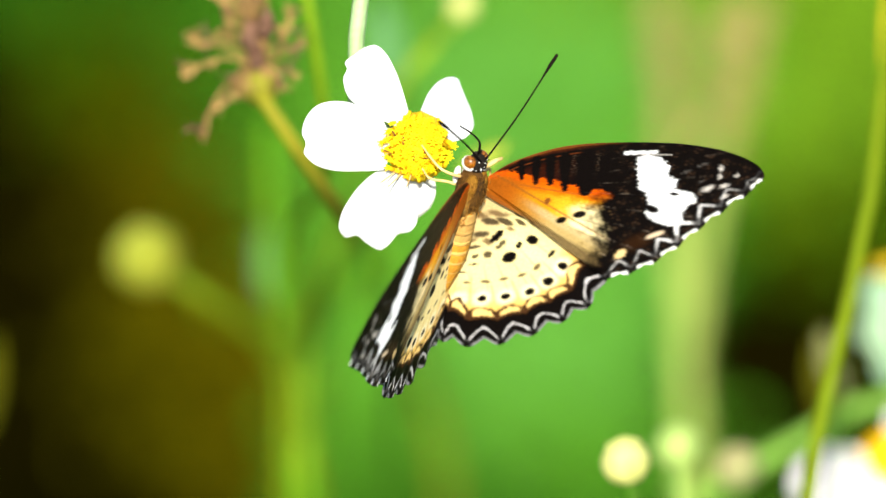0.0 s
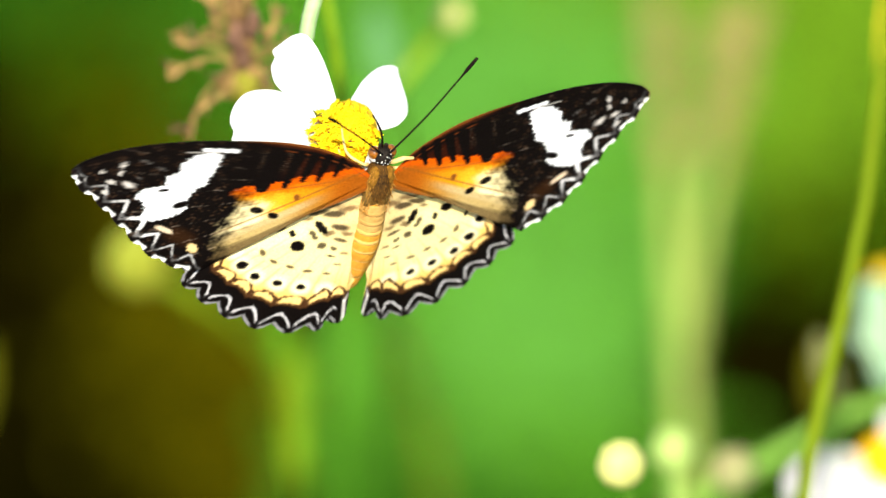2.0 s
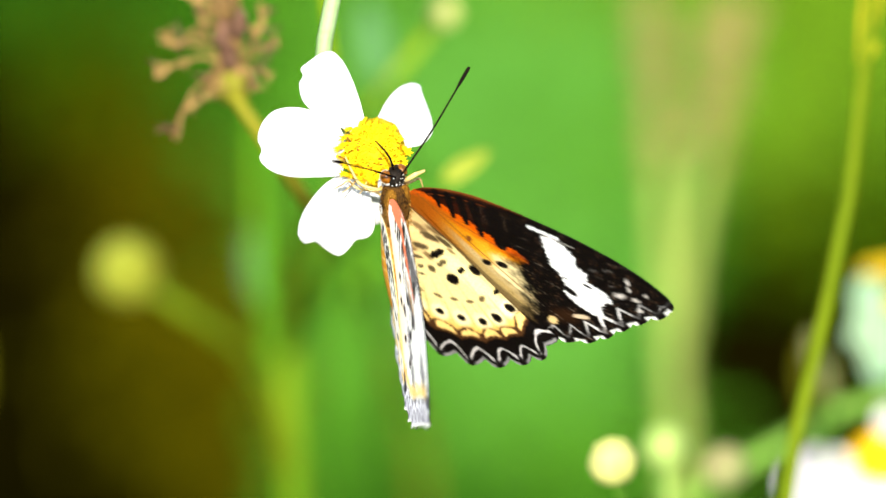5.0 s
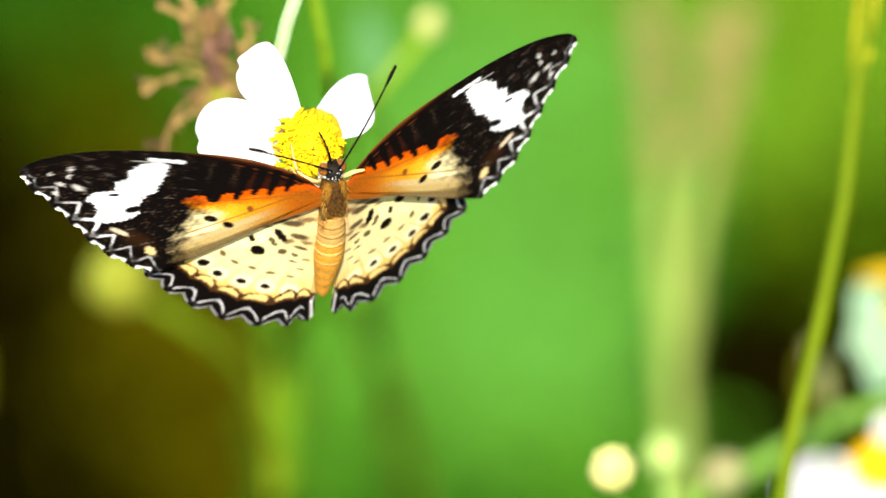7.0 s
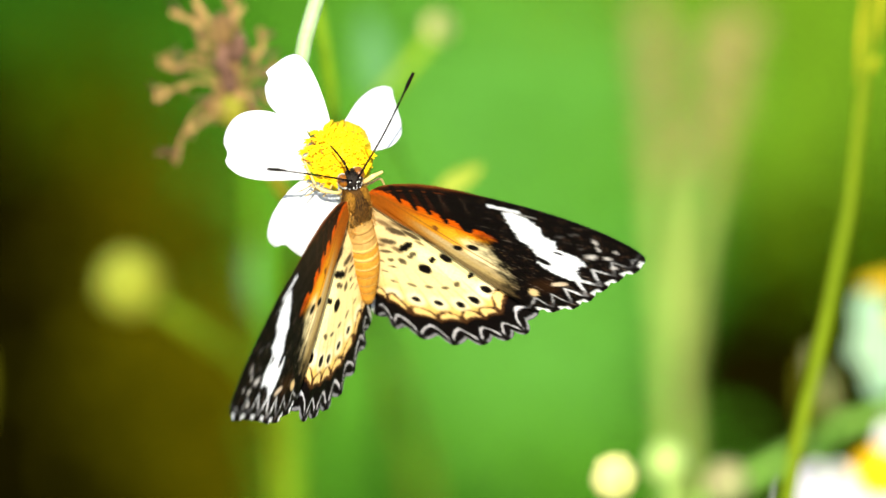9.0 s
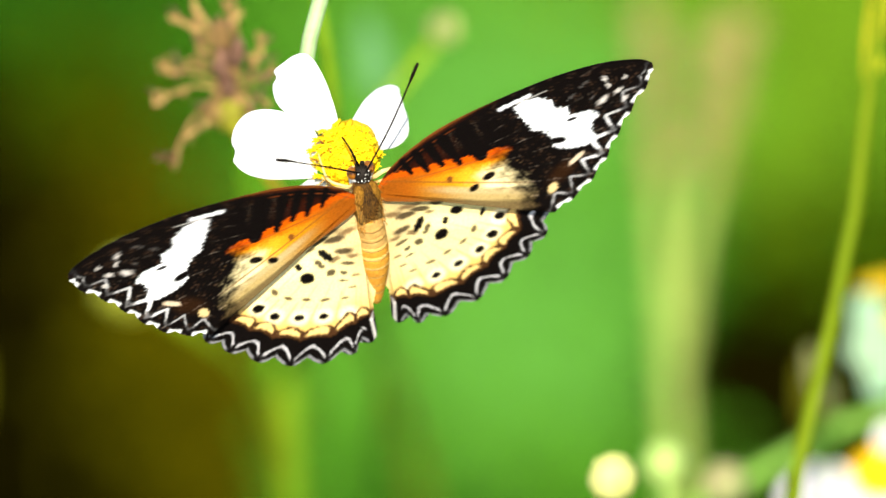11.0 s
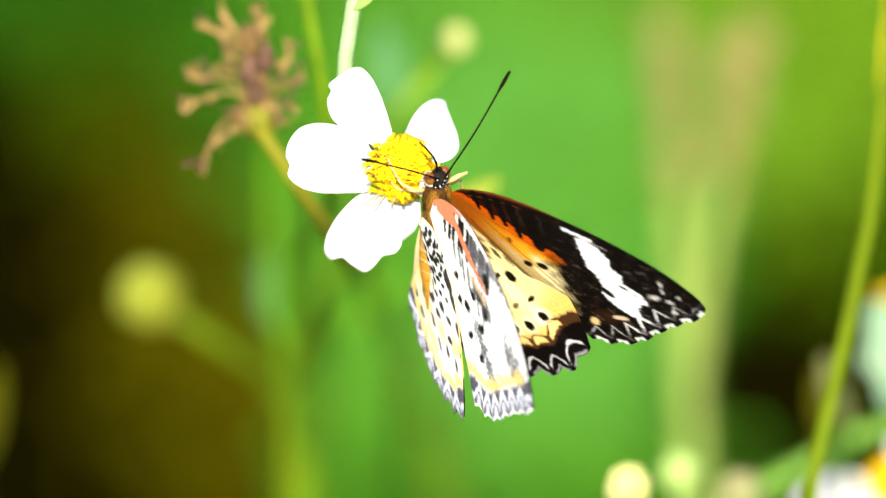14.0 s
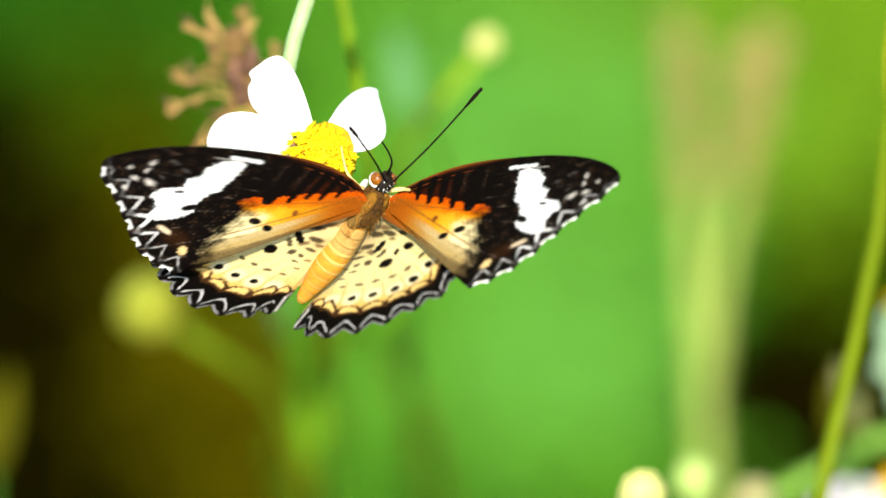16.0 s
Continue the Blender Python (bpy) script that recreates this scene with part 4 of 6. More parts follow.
FORE_FRONT = ((0, 1.2), (2.5, 4.0), (5.1, 5.8), (9.6, 7.9), (14.2, 9.1), (20, 9.7), (26, 9.9), (32, 9.7), (37.4, 8.9), (41.3, 7.9), (44.6, 6.6), (47.1, 5.2), (48.5, 3.7))
FORE_EDGE = ((48.5, 3.7), (48.2, 1.5), (46.6, -0.5), (44.1, -3.0), (41.8, -5.7), (39.5, -8.5), (37.6, -11.1), (35.2, -13.7), (32.7, -15.6), (29.7, -17.1), (26.8, -18.1))
FORE_BACK = ((26.8, -18.1), (24.8, -15.4), (21.1, -12.3), (16.1, -9.6), (11.2, -7.1), (5.3, -4.3), (1.3, -2.3), (-0.6, -1.1))
HIND_FRONT = ((0, 0.8), (4, 3.6), (9, 4.4), (14, 3.2), (19, -0.4), (24, -6.2), (27.2, -11.0), (28.6, -14.1))
HIND_EDGE = ((28.6, -14.1), (28.0, -17.2), (25.8, -20.7), (21.9, -23.8), (17.2, -26.8), (10.9, -28.7), (4.8, -28.7), (-0.4, -26.6))
HIND_BACK = ((-0.4, -26.6), (-1.1, -24.2), (-0.2, -21.0), (-1.3, -17.0), (-2.1, -12.0), (-1.8, -5.0), (-0.5, -1.0))


# the border's cells stand below the outer spots of the hindwing
OUTER_SPOTS = ((19.6, -12.2), (17.7, -14.9), (15.2, -17.2), (11.3, -18.5), (7.3, -19.2), (3.3, -19.6))
HIND_LINE = curve(HIND_EDGE, 420)
HIND_ANGLES = np.arctan2(HIND_LINE[:, 1], HIND_LINE[:, 0])


def ray_run(u, v):
    """The run along the hindwing's edge (0 to 1) where the ray from the root through a point meets it."""
    return np.interp(-np.arctan2(v, u), -HIND_ANGLES, np.linspace(0, 1, len(HIND_ANGLES)))


SPOT_RUN = [float(ray_run(x, y)) for x, y in OUTER_SPOTS]


def hind_cells(s):
    """The run along the hindwing's edge, stretched so that seven even cells have the spots in their middles."""
    return np.interp(s, [0, *SPOT_RUN, 1], [0, *((k + 0.5) / 7 for k in range(6)), 1])


def wing(name, parent, side, front, edge, back, bite, upper, under, camber, label, sink=0.0):
    """A thin two-faced wing in its own plane, hinged at its root; side 1 is the right one."""
    f, e, b = curve(front, 90), curve(edge, 170), curve(back, 60)
    t = np.linspace(0, 1, len(e))
    tangent = np.gradient(e, axis=0)
    inward = np.stack([tangent[:, 1], -tangent[:, 0]], 1)
    inward /= np.linalg.norm(inward, axis=1)[:, None]
    if np.dot(inward[80], -e[80]) < 0:
        inward = -inward
    e = e + inward * (bite * (1 - np.abs(np.sin(np.pi * ((hind_cells(t) if edge is HIND_EDGE else t) * 7 + 0.5))))[:, None]) * smooth(0, 0.06, t)[:, None] * smooth(0, 0.06, 1 - t)[:, None] \
        + inward * (0.07 * np.sin(t * 310) + 0.05 * np.sin(t * 517))[:, None]
    rim = np.vstack([f[:-1], e, b[1:]])
    n, m = len(rim), 110
    r = np.linspace(0.004, 1, m) ** 0.85
    p = rim[:, None, :] * r[None, :, None]
    u, v = p[..., 0].ravel(), p[..., 1].ravel()
    s, d = margin_of(u, v, curve(edge, 420))
    ang = np.arctan2(v, u + 0.5)
    z = camber * np.sin(np.clip(np.hypot(u, v) / 48, 0, 1) * np.pi) + 0.014 * np.cos(ang * 46) * np.clip(np.hypot(u, v) / 20, 0, 1)
    z = z + (0.25 * np.sin(s * 7 * 2 * np.pi) * np.exp(-d / 3))
    z = z - sink * smooth(-2.0, 1.5, v + 3.5 + 0.46 * u)
    thick = 0.07
    top = np.stack([side * u, v, z + thick], 1) * MM
    low = np.stack([side * u, v, z - thick], 1) * MM
    idx = np.arange(n * m).reshape(n, m)
    q = np.stack([idx[:-1, :-1], idx[1:, :-1], idx[1:, 1:], idx[:-1, 1:]], -1).reshape(-1, 4)
    k = n * m
    outer = idx[:, -1]
    rimq = np.stack([outer[:-1], outer[1:], outer[1:] + k, outer[:-1] + k], -1)
    if side > 0:
        faces = np.vstack([q[:, ::-1], q + k, rimq])
    else:
        faces = np.vstack([q, q[:, ::-1] + k, rimq[:, ::-1]])
    me = bpy.data.meshes.new(name)
    me.from_pydata(np.vstack([top, low]).tolist(), [], faces.tolist())
    over, below = upper(u, v, s, d), under(u, v, s, d)
    last = idx[:, -2:].ravel()
    below[last] = over[last]
    col = np.vstack([over, below])
    at = me.color_attributes.new("pattern", "FLOAT_COLOR", "POINT")
    at.data.foreach_set("color", np.hstack([np.clip(col, 0, 1), np.ones((len(col), 1))]).astype(np.float32).ravel())
    me.materials.append(WING)
    me.polygons.foreach_set("use_smooth", [True] * len(me.polygons))
    ob = new(name, me)
    ob.parent = parent
    return tagged(ob, label)


def butterfly_body():
    b = thing("butterfly", (0, 0, 0.7), "orange, cream and black butterfly with white wing bars", "butterfly")
    part("thorax", blob((0, 0.0014, -0.0003), (0.0021, 0.0044, 0.0025), seg=24, rings=16, rough=0.08), FUR, b, "furry brown thorax")
    for s in (-1, 1):
        part("shoulder", blob((s * 0.0011, 0.0027, 0.0005), (0.0012, 0.0026, 0.0012), seg=16, rings=10, rough=0.05), SHOULDER, b, "golden orange shoulder lobe")
        part("flank", blob((s * 0.0009, -0.0010, 0.0002), (0.0014, 0.0032, 0.0013), seg=16, rings=10, rough=0.05), FLANK, b, "olive brown furry flank")
    head = part("head", blob((0, 0.0068, -0.0004), (0.0016, 0.0016, 0.0015), seg=20, rings=12, rough=0.08), DARK_HEAD, b, "black head dotted with white")
    for x, y, z in ((0.0005, 0.0062, 0.0011), (-0.0006, 0.0066, 0.0011), (0.0002, 0.0076, 0.001), (0.0009, 0.0078, 0.0006), (-0.0009, 0.0079, 0.0006)):
        part("white_dot", blob((x, y, z), (0.00012, 0.00012, 0.00011), seg=8, rings=6), WHITE_HAIR, head)
    rng = random.Random(5)
    bm = bmesh.new()
    for _ in range(150):
        d = Vector((rng.gauss(0, 1), rng.gauss(0.2, 1), abs(rng.gauss(0, 1)))).normalized() * 0.0015
        p = Vector((0, 0.0068, -0.0004)) + d
        tube([p, p + d * rng.uniform(0.2, 0.45) + Vector((0, 0.0002, 0))], (0.00005, 0.00001), 3, 3, bm)
    tagged(part("head_hair", bm, DARK_HEAD, head, "short black hairs"), kind="stuff")
    for _ in range(8):
        d = Vector((rng.gauss(0, 0.8), rng.gauss(0.1, 0.7), 1.2)).normalized()
        part("white_dot", blob(Vector((0, 0.0068, -0.0004)) + d * 0.0016, (0.00009,) * 3, seg=8, rings=6), WHITE_HAIR, head)
    for s in (-1, 1):
        part("eye", blob((s * 0.0014, 0.0072, -0.0008), (0.00095, 0.0011, 0.0011), seg=18, rings=12), EYE, head, "bulging golden-orange compound eye")
        part("eye_rim", blob((s * 0.00115, 0.0066, -0.0011), (0.00105, 0.0013, 0.0013), seg=18, rings=12, rough=0.1), WHITE_HAIR, head, "white scales round the eye")
        part("palp", tube(mm((s * 0.4, 8.0, -1.0), (s * 0.45, 8.7, -0.8), (s * 0.4, 9.1, -0.5)), (0.0004, 0.0004, 0.00015), 10, 8), DARK_HEAD, head)
        part("cheek", blob((s * 0.001, 0.003, -0.0028), (0.0006, 0.0019, 0.0006), seg=14, rings=8, rough=0.2), WHITE_HAIR, b, "white hairs on the breast")
    rows = 9
    rad = lambda q: 0.0016 + 0.0009 * math.sin(math.pi * min(1, q * 0.75 + 0.15)) - 0.0017 * max(0, q - 0.55)
    mid = lambda q: (-0.0011 * q * q, 0.0012 - 0.0174 * q, 0.0004 * q)
    belly = part("abdomen", tube([mid(0), mid(0.35), mid(0.7), mid(0.99)], [rad(q) * 0.95 for q in (0, 0.35, 0.7, 0.99)], 20, 18), ABDOMEN, b, "orange abdomen with pale rings")
    for k in range(rows):
        a, c = k / rows, (k + 1) / rows
        part("abdomen_segment", tube([mid(a), mid((2 * a + c) / 3), mid(c)], (rad(a) * 0.995, rad((a + c) / 2) * 1.01, rad(c) * 0.995), 8, 18), ABDOMEN_ROOT if k < 3 else ABDOMEN, belly)
        part("pale_band", tube([mid(c - 0.035), mid(c + 0.006)], (rad(c) * 1.004, rad(c) * 1.005), 4, 18), ABDOMEN_ROOT if k < 2 else BAND, belly)
    part("abdomen_tip", blob(mid(0.985), (0.00105, 0.0016, 0.00105)), ABDOMEN, belly)
    rng = random.Random(17)
    bm = bmesh.new()
    for _ in range(1000):
        a, y = rng.uniform(-0.4, math.pi + 0.4), rng.uniform(-0.0038, 0.0058)
        r = max(0.0015, 0.0023 * math.sqrt(max(0.05, 1 - ((y - 0.0014) / 0.0048) ** 2)))
        p = Vector((r * math.cos(a), y - 0.0003, r * math.sin(a) * 1.1 - 0.0003))
        q = p + Vector((math.cos(a) * 0.00025, -rng.uniform(0.0002, 0.0006), math.sin(a) * 0.0002 + rng.uniform(-0.0002, 0.0002)))
        tube([p, (p + q) / 2 + Vector((0, 0, 0.0001)), q], (0.000035, 0.00003, 0.00001), 3, 3, bm)
    tagged(part("fur", bm, HAIR, b, "golden brown hairs"), kind="stuff")
    # long pale hairs at the sides, from the thorax back over the wing roots and the abdomen
    bm = bmesh.new()
    for _ in range(240):
        side_ = rng.choice((-1, 1))
        p = Vector((side_ * rng.uniform(0.0012, 0.0022), rng.uniform(-0.0042, 0.005), rng.uniform(-0.0002, 0.0016)))
        way = Vector((side_ * rng.uniform(0.0, 0.7), -1, rng.uniform(-0.1, 0.1))).normalized() * rng.uniform(0.0005, 0.0014)
        tube([p, p + way * 0.5 + Vector((0, 0, 0.0003)), p + way], (0.00005, 0.00004, 0.00001), 4, 3, bm)
    tagged(part("side_hair", bm, PALE_HAIR, b, "long pale golden hairs at the wing roots"), kind="stuff")
    # legs and proboscis reach to the disc
    for pts in (mm((-1.4, 3.6, -2.2), (-2.1, 4.1, -1.4), (-4.7, 5.2, -3.1), (-4.6, 5.5, -5.9), (-4.1, 6, -8.8)), mm((-1.2, 1.5, -2.4), (-1.4, 0.9, -4), (-3.6, 1.1, -5.9), (-4.7, 2.7, -7)),
                mm((1.3, 4.0, -2.0), (2, 5.6, 0), (3.1, 6.6, 0.6), (5.0, 6.4, 0.5)), mm((1.2, 2.0, -2.4), (3.4, 3.1, -1.1), (5.1, 2.9, -1.2), (5.9, 0.5, -1.2))):
        leg = part("leg", tube(pts, (0.0003, 0.00042, 0.0004, 0.00024) if pts[-1][0] > 0 and pts[-1][1] > 0.005 else (0.00027, 0.00025, 0.0002, 0.00013), 22, 8), LEG, b, "thin amber leg")
    part("proboscis", tube(mm((-0.2, 8.2, -0.8), (-0.6, 9.8, -0.3), (-0.9, 11.4, -0.6), (-0.9, 11.7, -2.5), (-0.9, 11.4, -5.0)), (0.00022, 0.0002, 0.00016, 0.00013), 24, 6), FEELER, b, "thin dark brown proboscis bent into the disc")
    return b, belly


def feeler(parent, x):
    length = 0.0195 if x < 0 else 0.0205
    ob = part("antenna", tube([(0, 0, 0), (0.0003, length * 0.4, 0.0002), (0.0002, length * 0.75, 0.0001), (0, length, 0)], (0.00016, 0.00014, 0.00015), 30, 8), FEELER, parent, "thin black antenna with a clubbed end")
    part("club", tube([(0.00025, length * 0.8, 0), (0.0001, length * 0.92, 0), (0, length * 1.01, 0)], (0.00014, 0.00032, 0.00026), 12, 8), FEELER, ob)
    return ob


butterfly, abdomen = butterfly_body()
SIDES = (-1, 1)
forewings = [wing("forewing", butterfly, s, FORE_FRONT, FORE_EDGE, FORE_BACK, 0.7, fore_upper, fore_under, 0.8, "black forewing with orange root and white bar") for s in SIDES]
hindwings = [wing("hindwing", butterfly, s, HIND_FRONT, HIND_EDGE, HIND_BACK, 1.5, hind_upper, hind_under, 0.4, "cream hindwing with black spots and zigzag border", 0.95) for s in SIDES]
feelers = [feeler(butterfly, s) for s in SIDES]


# ---------------------------------------------------------------- plants behind the flower
def down(p):
    """The foot of a stem on the ground."""
    return (p[0] * 1.03, p[1] + 0.01, GROUND)


def seed_head():
    c = Vector((-0.0312, 0.0977, 0.6586))
    t = thing("dead_flower", c, "withered brown seed head on an olive stem", "seed head")
    rng = random.Random(3)
    for k in range(7):
        a, z = k * 2.4, -0.004 + 0.002 * k
        foot = Vector((0.0016 * math.cos(a), 0.0012 * math.sin(a), z))
        tip = foot + Vector((rng.uniform(-2, 2), rng.uniform(-1, 1), rng.uniform(3, 7))) * 0.001
        part("core", tube([foot, (foot + tip) / 2 + Vector((rng.uniform(-1, 1), 0, 0)) * 0.0008, tip], (0.0012, 0.0016, 0.0013, 0.0005), 12, 8), DRY_CORE if k % 3 else DRY, t, "shrivelled mauve-brown core")
    # dry florets in tufts: each a thin twisted stalk that ends in a frayed, curled tip
    for at in ((-0.0401, 0.0856, 0.651), (-0.0436, 0.0952, 0.657), (-0.0419, 0.1009, 0.6596), (-0.0414, 0.1045, 0.6689), (-0.0365, 0.109, 0.6668), (-0.0343, 0.1002, 0.6698), (-0.0287, 0.1074, 0.668), (-0.0262, 0.1028, 0.6667), (-0.0234, 0.1002, 0.6619), (-0.0247, 0.092, 0.6592),
               (-0.0272, 0.0936, 0.655), (-0.0387, 0.0903, 0.6539), (-0.0321, 0.1094, 0.6689), (-0.0362, 0.0968, 0.6686), (-0.0393, 0.0979, 0.6627), (-0.0276, 0.0994, 0.6647), (-0.0335, 0.095, 0.6545), (-0.0373, 0.1042, 0.6714)):
        tip = Vector(at) - c
        long = tip.length > 0.011
        side_ = tip.cross(Vector((0, -1, 0.5))).normalized() * rng.choice((-1, 1))
        bend = side_ * rng.uniform(0.0008, 0.0026)
        curl = tip + side_ * rng.uniform(0.0008, 0.002) - tip.normalized() * rng.uniform(0, 0.0016)
        bract = part("dry_bract", tube([tip * 0.08, tip * 0.4 + bend, tip * 0.8 + bend * 0.7, tip, curl], (0.0004, 0.0003, 0.00034, 0.0006 if long else 0.00036, 0.0002), 18, 7, None, 0.6), DRY, t)
        for _ in range(6):
            f = rng.uniform(0.5, 1.0)
            foot = tip * f + bend * 0.6
            end = foot + Vector((rng.gauss(0, 1.2), rng.gauss(0, 0.8), rng.gauss(0, 1.2))) * 0.001 + tip.normalized() * 0.0006
            hook = end + Vector((rng.gauss(0, 0.6), rng.gauss(0, 0.5), rng.gauss(0, 0.6))) * 0.001
            part("dry_awn", tube([foot, (foot + end) / 2 + bend * 0.15, end, hook], (0.0002, 0.0003, 0.00024, 0.0001), 8, 5), DRY if rng.random() < 0.55 else DRY_CORE, bract)
    part("calyx", blob((0.0002, 0, -0.005), (0.0034, 0.003, 0.0034), rough=0.4), CALYX_DRY, t, "dull yellow-green calyx")
    pts = [Vector(p) - c for p in ((-0.0307, 0.0943, 0.6544), (-0.0284, 0.0898, 0.6531), (-0.0233, 0.0918, 0.6424), (-0.0185, 0.1046, 0.6229), (-0.0142, 0.4284, 0.3551), (-0.0089, 0.5371, 0.2507), (-0.004, 0.559, 0.214), (0.001, 0.5756, 0.1711))]
    part("stem", tube([*pts, Vector((pts[-1].x * 1.15, pts[-1].y + 0.01, GROUND - c.z))], (0.0013, 0.0015, 0.0016, 0.0016, 0.0018, 0.002, 0.002, 0.002, 0.0024), 70, 8), STEM_OLIVE, t, "thin olive stem")
    return t


def bud_plant(name, at, size, stem_pts, material, stem_mat, label, radius):
    """A closed flower bud with its bracts, on a stem that runs down to the ground."""
    c = Vector(at)
    t = thing(name, c, label, "flower bud", "flower buds")
    way = (c - Vector(stem_pts[0])).normalized()
    turn = way.to_track_quat("Z", "Y").to_matrix().to_4x4()
    part("bud", blob((0, 0, 0), (size, size, size * 0.95), turn, seg=24, rings=16, rough=0.05), material, t)
    for k in range(9 if size > 0.0043 else 0):
        a = math.tau * k / 9
        d = turn @ Vector((math.cos(a), math.sin(a), -0.75)) * size
        e = turn @ Vector((math.cos(a) * 0.98, math.sin(a) * 0.98, 0.45)) * size
        part("bract", leaf_sheet(d * 0.75, e, size * 0.55, d, size * 0.06, 0.12, 0, 6, 4), CALYX if k % 3 == 0 and size > 0.0043 else material, t)
    for k in range(12):
        a, r = k * 2.4, size * 0.75 * math.sqrt(k / 12)
        p = turn @ Vector((r * math.cos(a), r * math.sin(a), math.sqrt(size * size - r * r) * 0.9))
        part("floret_tip", blob(p, (size * 0.16,) * 3, seg=8, rings=6), YOUNG_LEAF if size > 0.0043 else material, t)
    pts = [turn @ Vector((0, 0, -size * 0.6))] + [Vector(p) - c for p in stem_pts]
    part("stem", tube([*pts, Vector((pts[-1].x * 1.05, pts[-1].y + 0.005, GROUND - c.z))], (radius * 0.9,) + (radius,) * 4 + (radius * 1.4,), 50, 8), stem_mat, t)
    return t


dead_flower = seed_head()
left_bud = bud_plant("flower_bud", (-0.061, 0.3124, 0.4501), 0.0066, ((-0.0555, 0.3126, 0.4436), (-0.0486, 0.3142, 0.4373), (-0.0419, 0.3193, 0.4274), (-0.0362, 0.3279, 0.4138), (-0.0319, 0.3284, 0.3985), (-0.029, 0.3241, 0.3853)), BUD, STEM_MID, "round yellow-green flower bud on a bent stem", 0.0017)
top_bud = bud_plant("flower_bud", (0.0023, 0.2624, 0.5486), 0.0028, ((0.0003, 0.2598, 0.546), (-0.0033, 0.2573, 0.5425), (-0.0088, 0.2618, 0.532), (-0.0144, 0.2728, 0.5134), (-0.0192, 0.296, 0.478), (-0.0253, 0.3162, 0.4391), (-0.0308, 0.3303, 0.4087), (-0.0298, 0.3226, 0.3834)), BUD_PALE, STEM_YELLOW, "small yellow-green flower bud on a thin stem", 0.0012)


leaf_foot, leaf_tip = (Vector(p) - Vector(top_bud.location) for p in ((0.0019, 0.1555, 0.5905), (0.0103, 0.1549, 0.5978)))
part("leaf", leaf_sheet(leaf_foot, leaf_tip, 0.0036, (0.1, -1, 0.7), 0.0004, 0.12, 0, 12, 6), YOUNG_LEAF, top_bud, "small yellow-green leaf")
part("leaf_stalk", tube([leaf_foot, leaf_foot + Vector((-0.004, 0.03, -0.02)), Vector((-0.0088, 0.2618, 0.532)) - Vector(top_bud.location)], (0.0005, 0.0006, 0.0007), 16, 6), STEM_LIME, top_bud)


def stalk(name, pts, radii, material, label, category="plant"):
    t = thing(name, down(pts[-1]), label, category, "plant stalks")
    o = Vector(t.location)
    part("stem", tube([Vector(p) - o for p in pts] + [Vector((0, 0, 0))], radii, 50, 8), material, t)
    return t


main_stem = stalk("wild_plant", ((-0.037, 0.3694, 0.4427), (-0.0365, 0.359, 0.4292), (-0.0355, 0.3475, 0.4144), (-0.0332, 0.3359, 0.3998), (-0.0303, 0.3239, 0.385), (-0.0279, 0.3151, 0.3744)), (0.0012, 0.0017, 0.002, 0.0023, 0.0025, 0.0025, 0.003), STEM_LIME, "upright green stem with side leaves")
o = main_stem.location
for a, b, w, material in (((-0.0366, 0.3465, 0.4131), (-0.0378, 0.3566, 0.426), 0.0045, LEAF_PALE), ((-0.0331, 0.3374, 0.4017), (-0.024, 0.3473, 0.4139), 0.0075, STEM_LIME), ((-0.0252, 0.3462, 0.4126), (-0.0097, 0.3529, 0.4208), 0.006, STEM_LIME)):
    part("leaf", leaf_sheet(Vector(a) - o, Vector(b) - o, w, (0.15, -1, 0.8), 0.0005, 0.12, 0, 12, 6), material, main_stem)
thin_stem = stalk("wild_plant", ((-0.0257, 0.1375, 0.6652), (-0.0238, 0.129, 0.6544), (-0.0208, 0.1233, 0.6441), (-0.0195, 0.1269, 0.6216), (-0.0308, 0.3114, 0.4493), (-0.0319, 0.3113, 0.4171), (-0.0315, 0.2997, 0.3872)), (0.0009, 0.001, 0.0011, 0.0012, 0.0013, 0.0014, 0.0014, 0.002), STEM_YOUNG, "thin olive-green upright stem")


def lone_leaf(at, tip, width, material, label):
    foot = down(at)
    t = thing("leaf_stalk", foot, label, "leaf", "single leaves")
    o = Vector(foot)
    part("blade", leaf_sheet(Vector(at) - o, Vector(tip) - o, width, (0.15, -1, 0.8), 0.0006, 0.12, 0, 12, 6), material, t)
    part("stalk", tube([Vector(at) - o + (Vector(tip) - Vector(at)) * 0.03, (Vector(at) - o) * 0.6, (0, 0, 0)], (0.0009, 0.0012, 0.0018), 20, 8), STEM, t)
    return t


lone_leaf((-0.0115, 0.3744, 0.4483), (-0.0142, 0.3859, 0.4631), 0.0065, LEAF_PALE, "pale green upright leaf out of focus")
lone_leaf((-0.1002, 0.3526, 0.3706), (-0.0956, 0.3665, 0.3884), 0.0065, LEAF_DULL, "small green leaf at the edge")


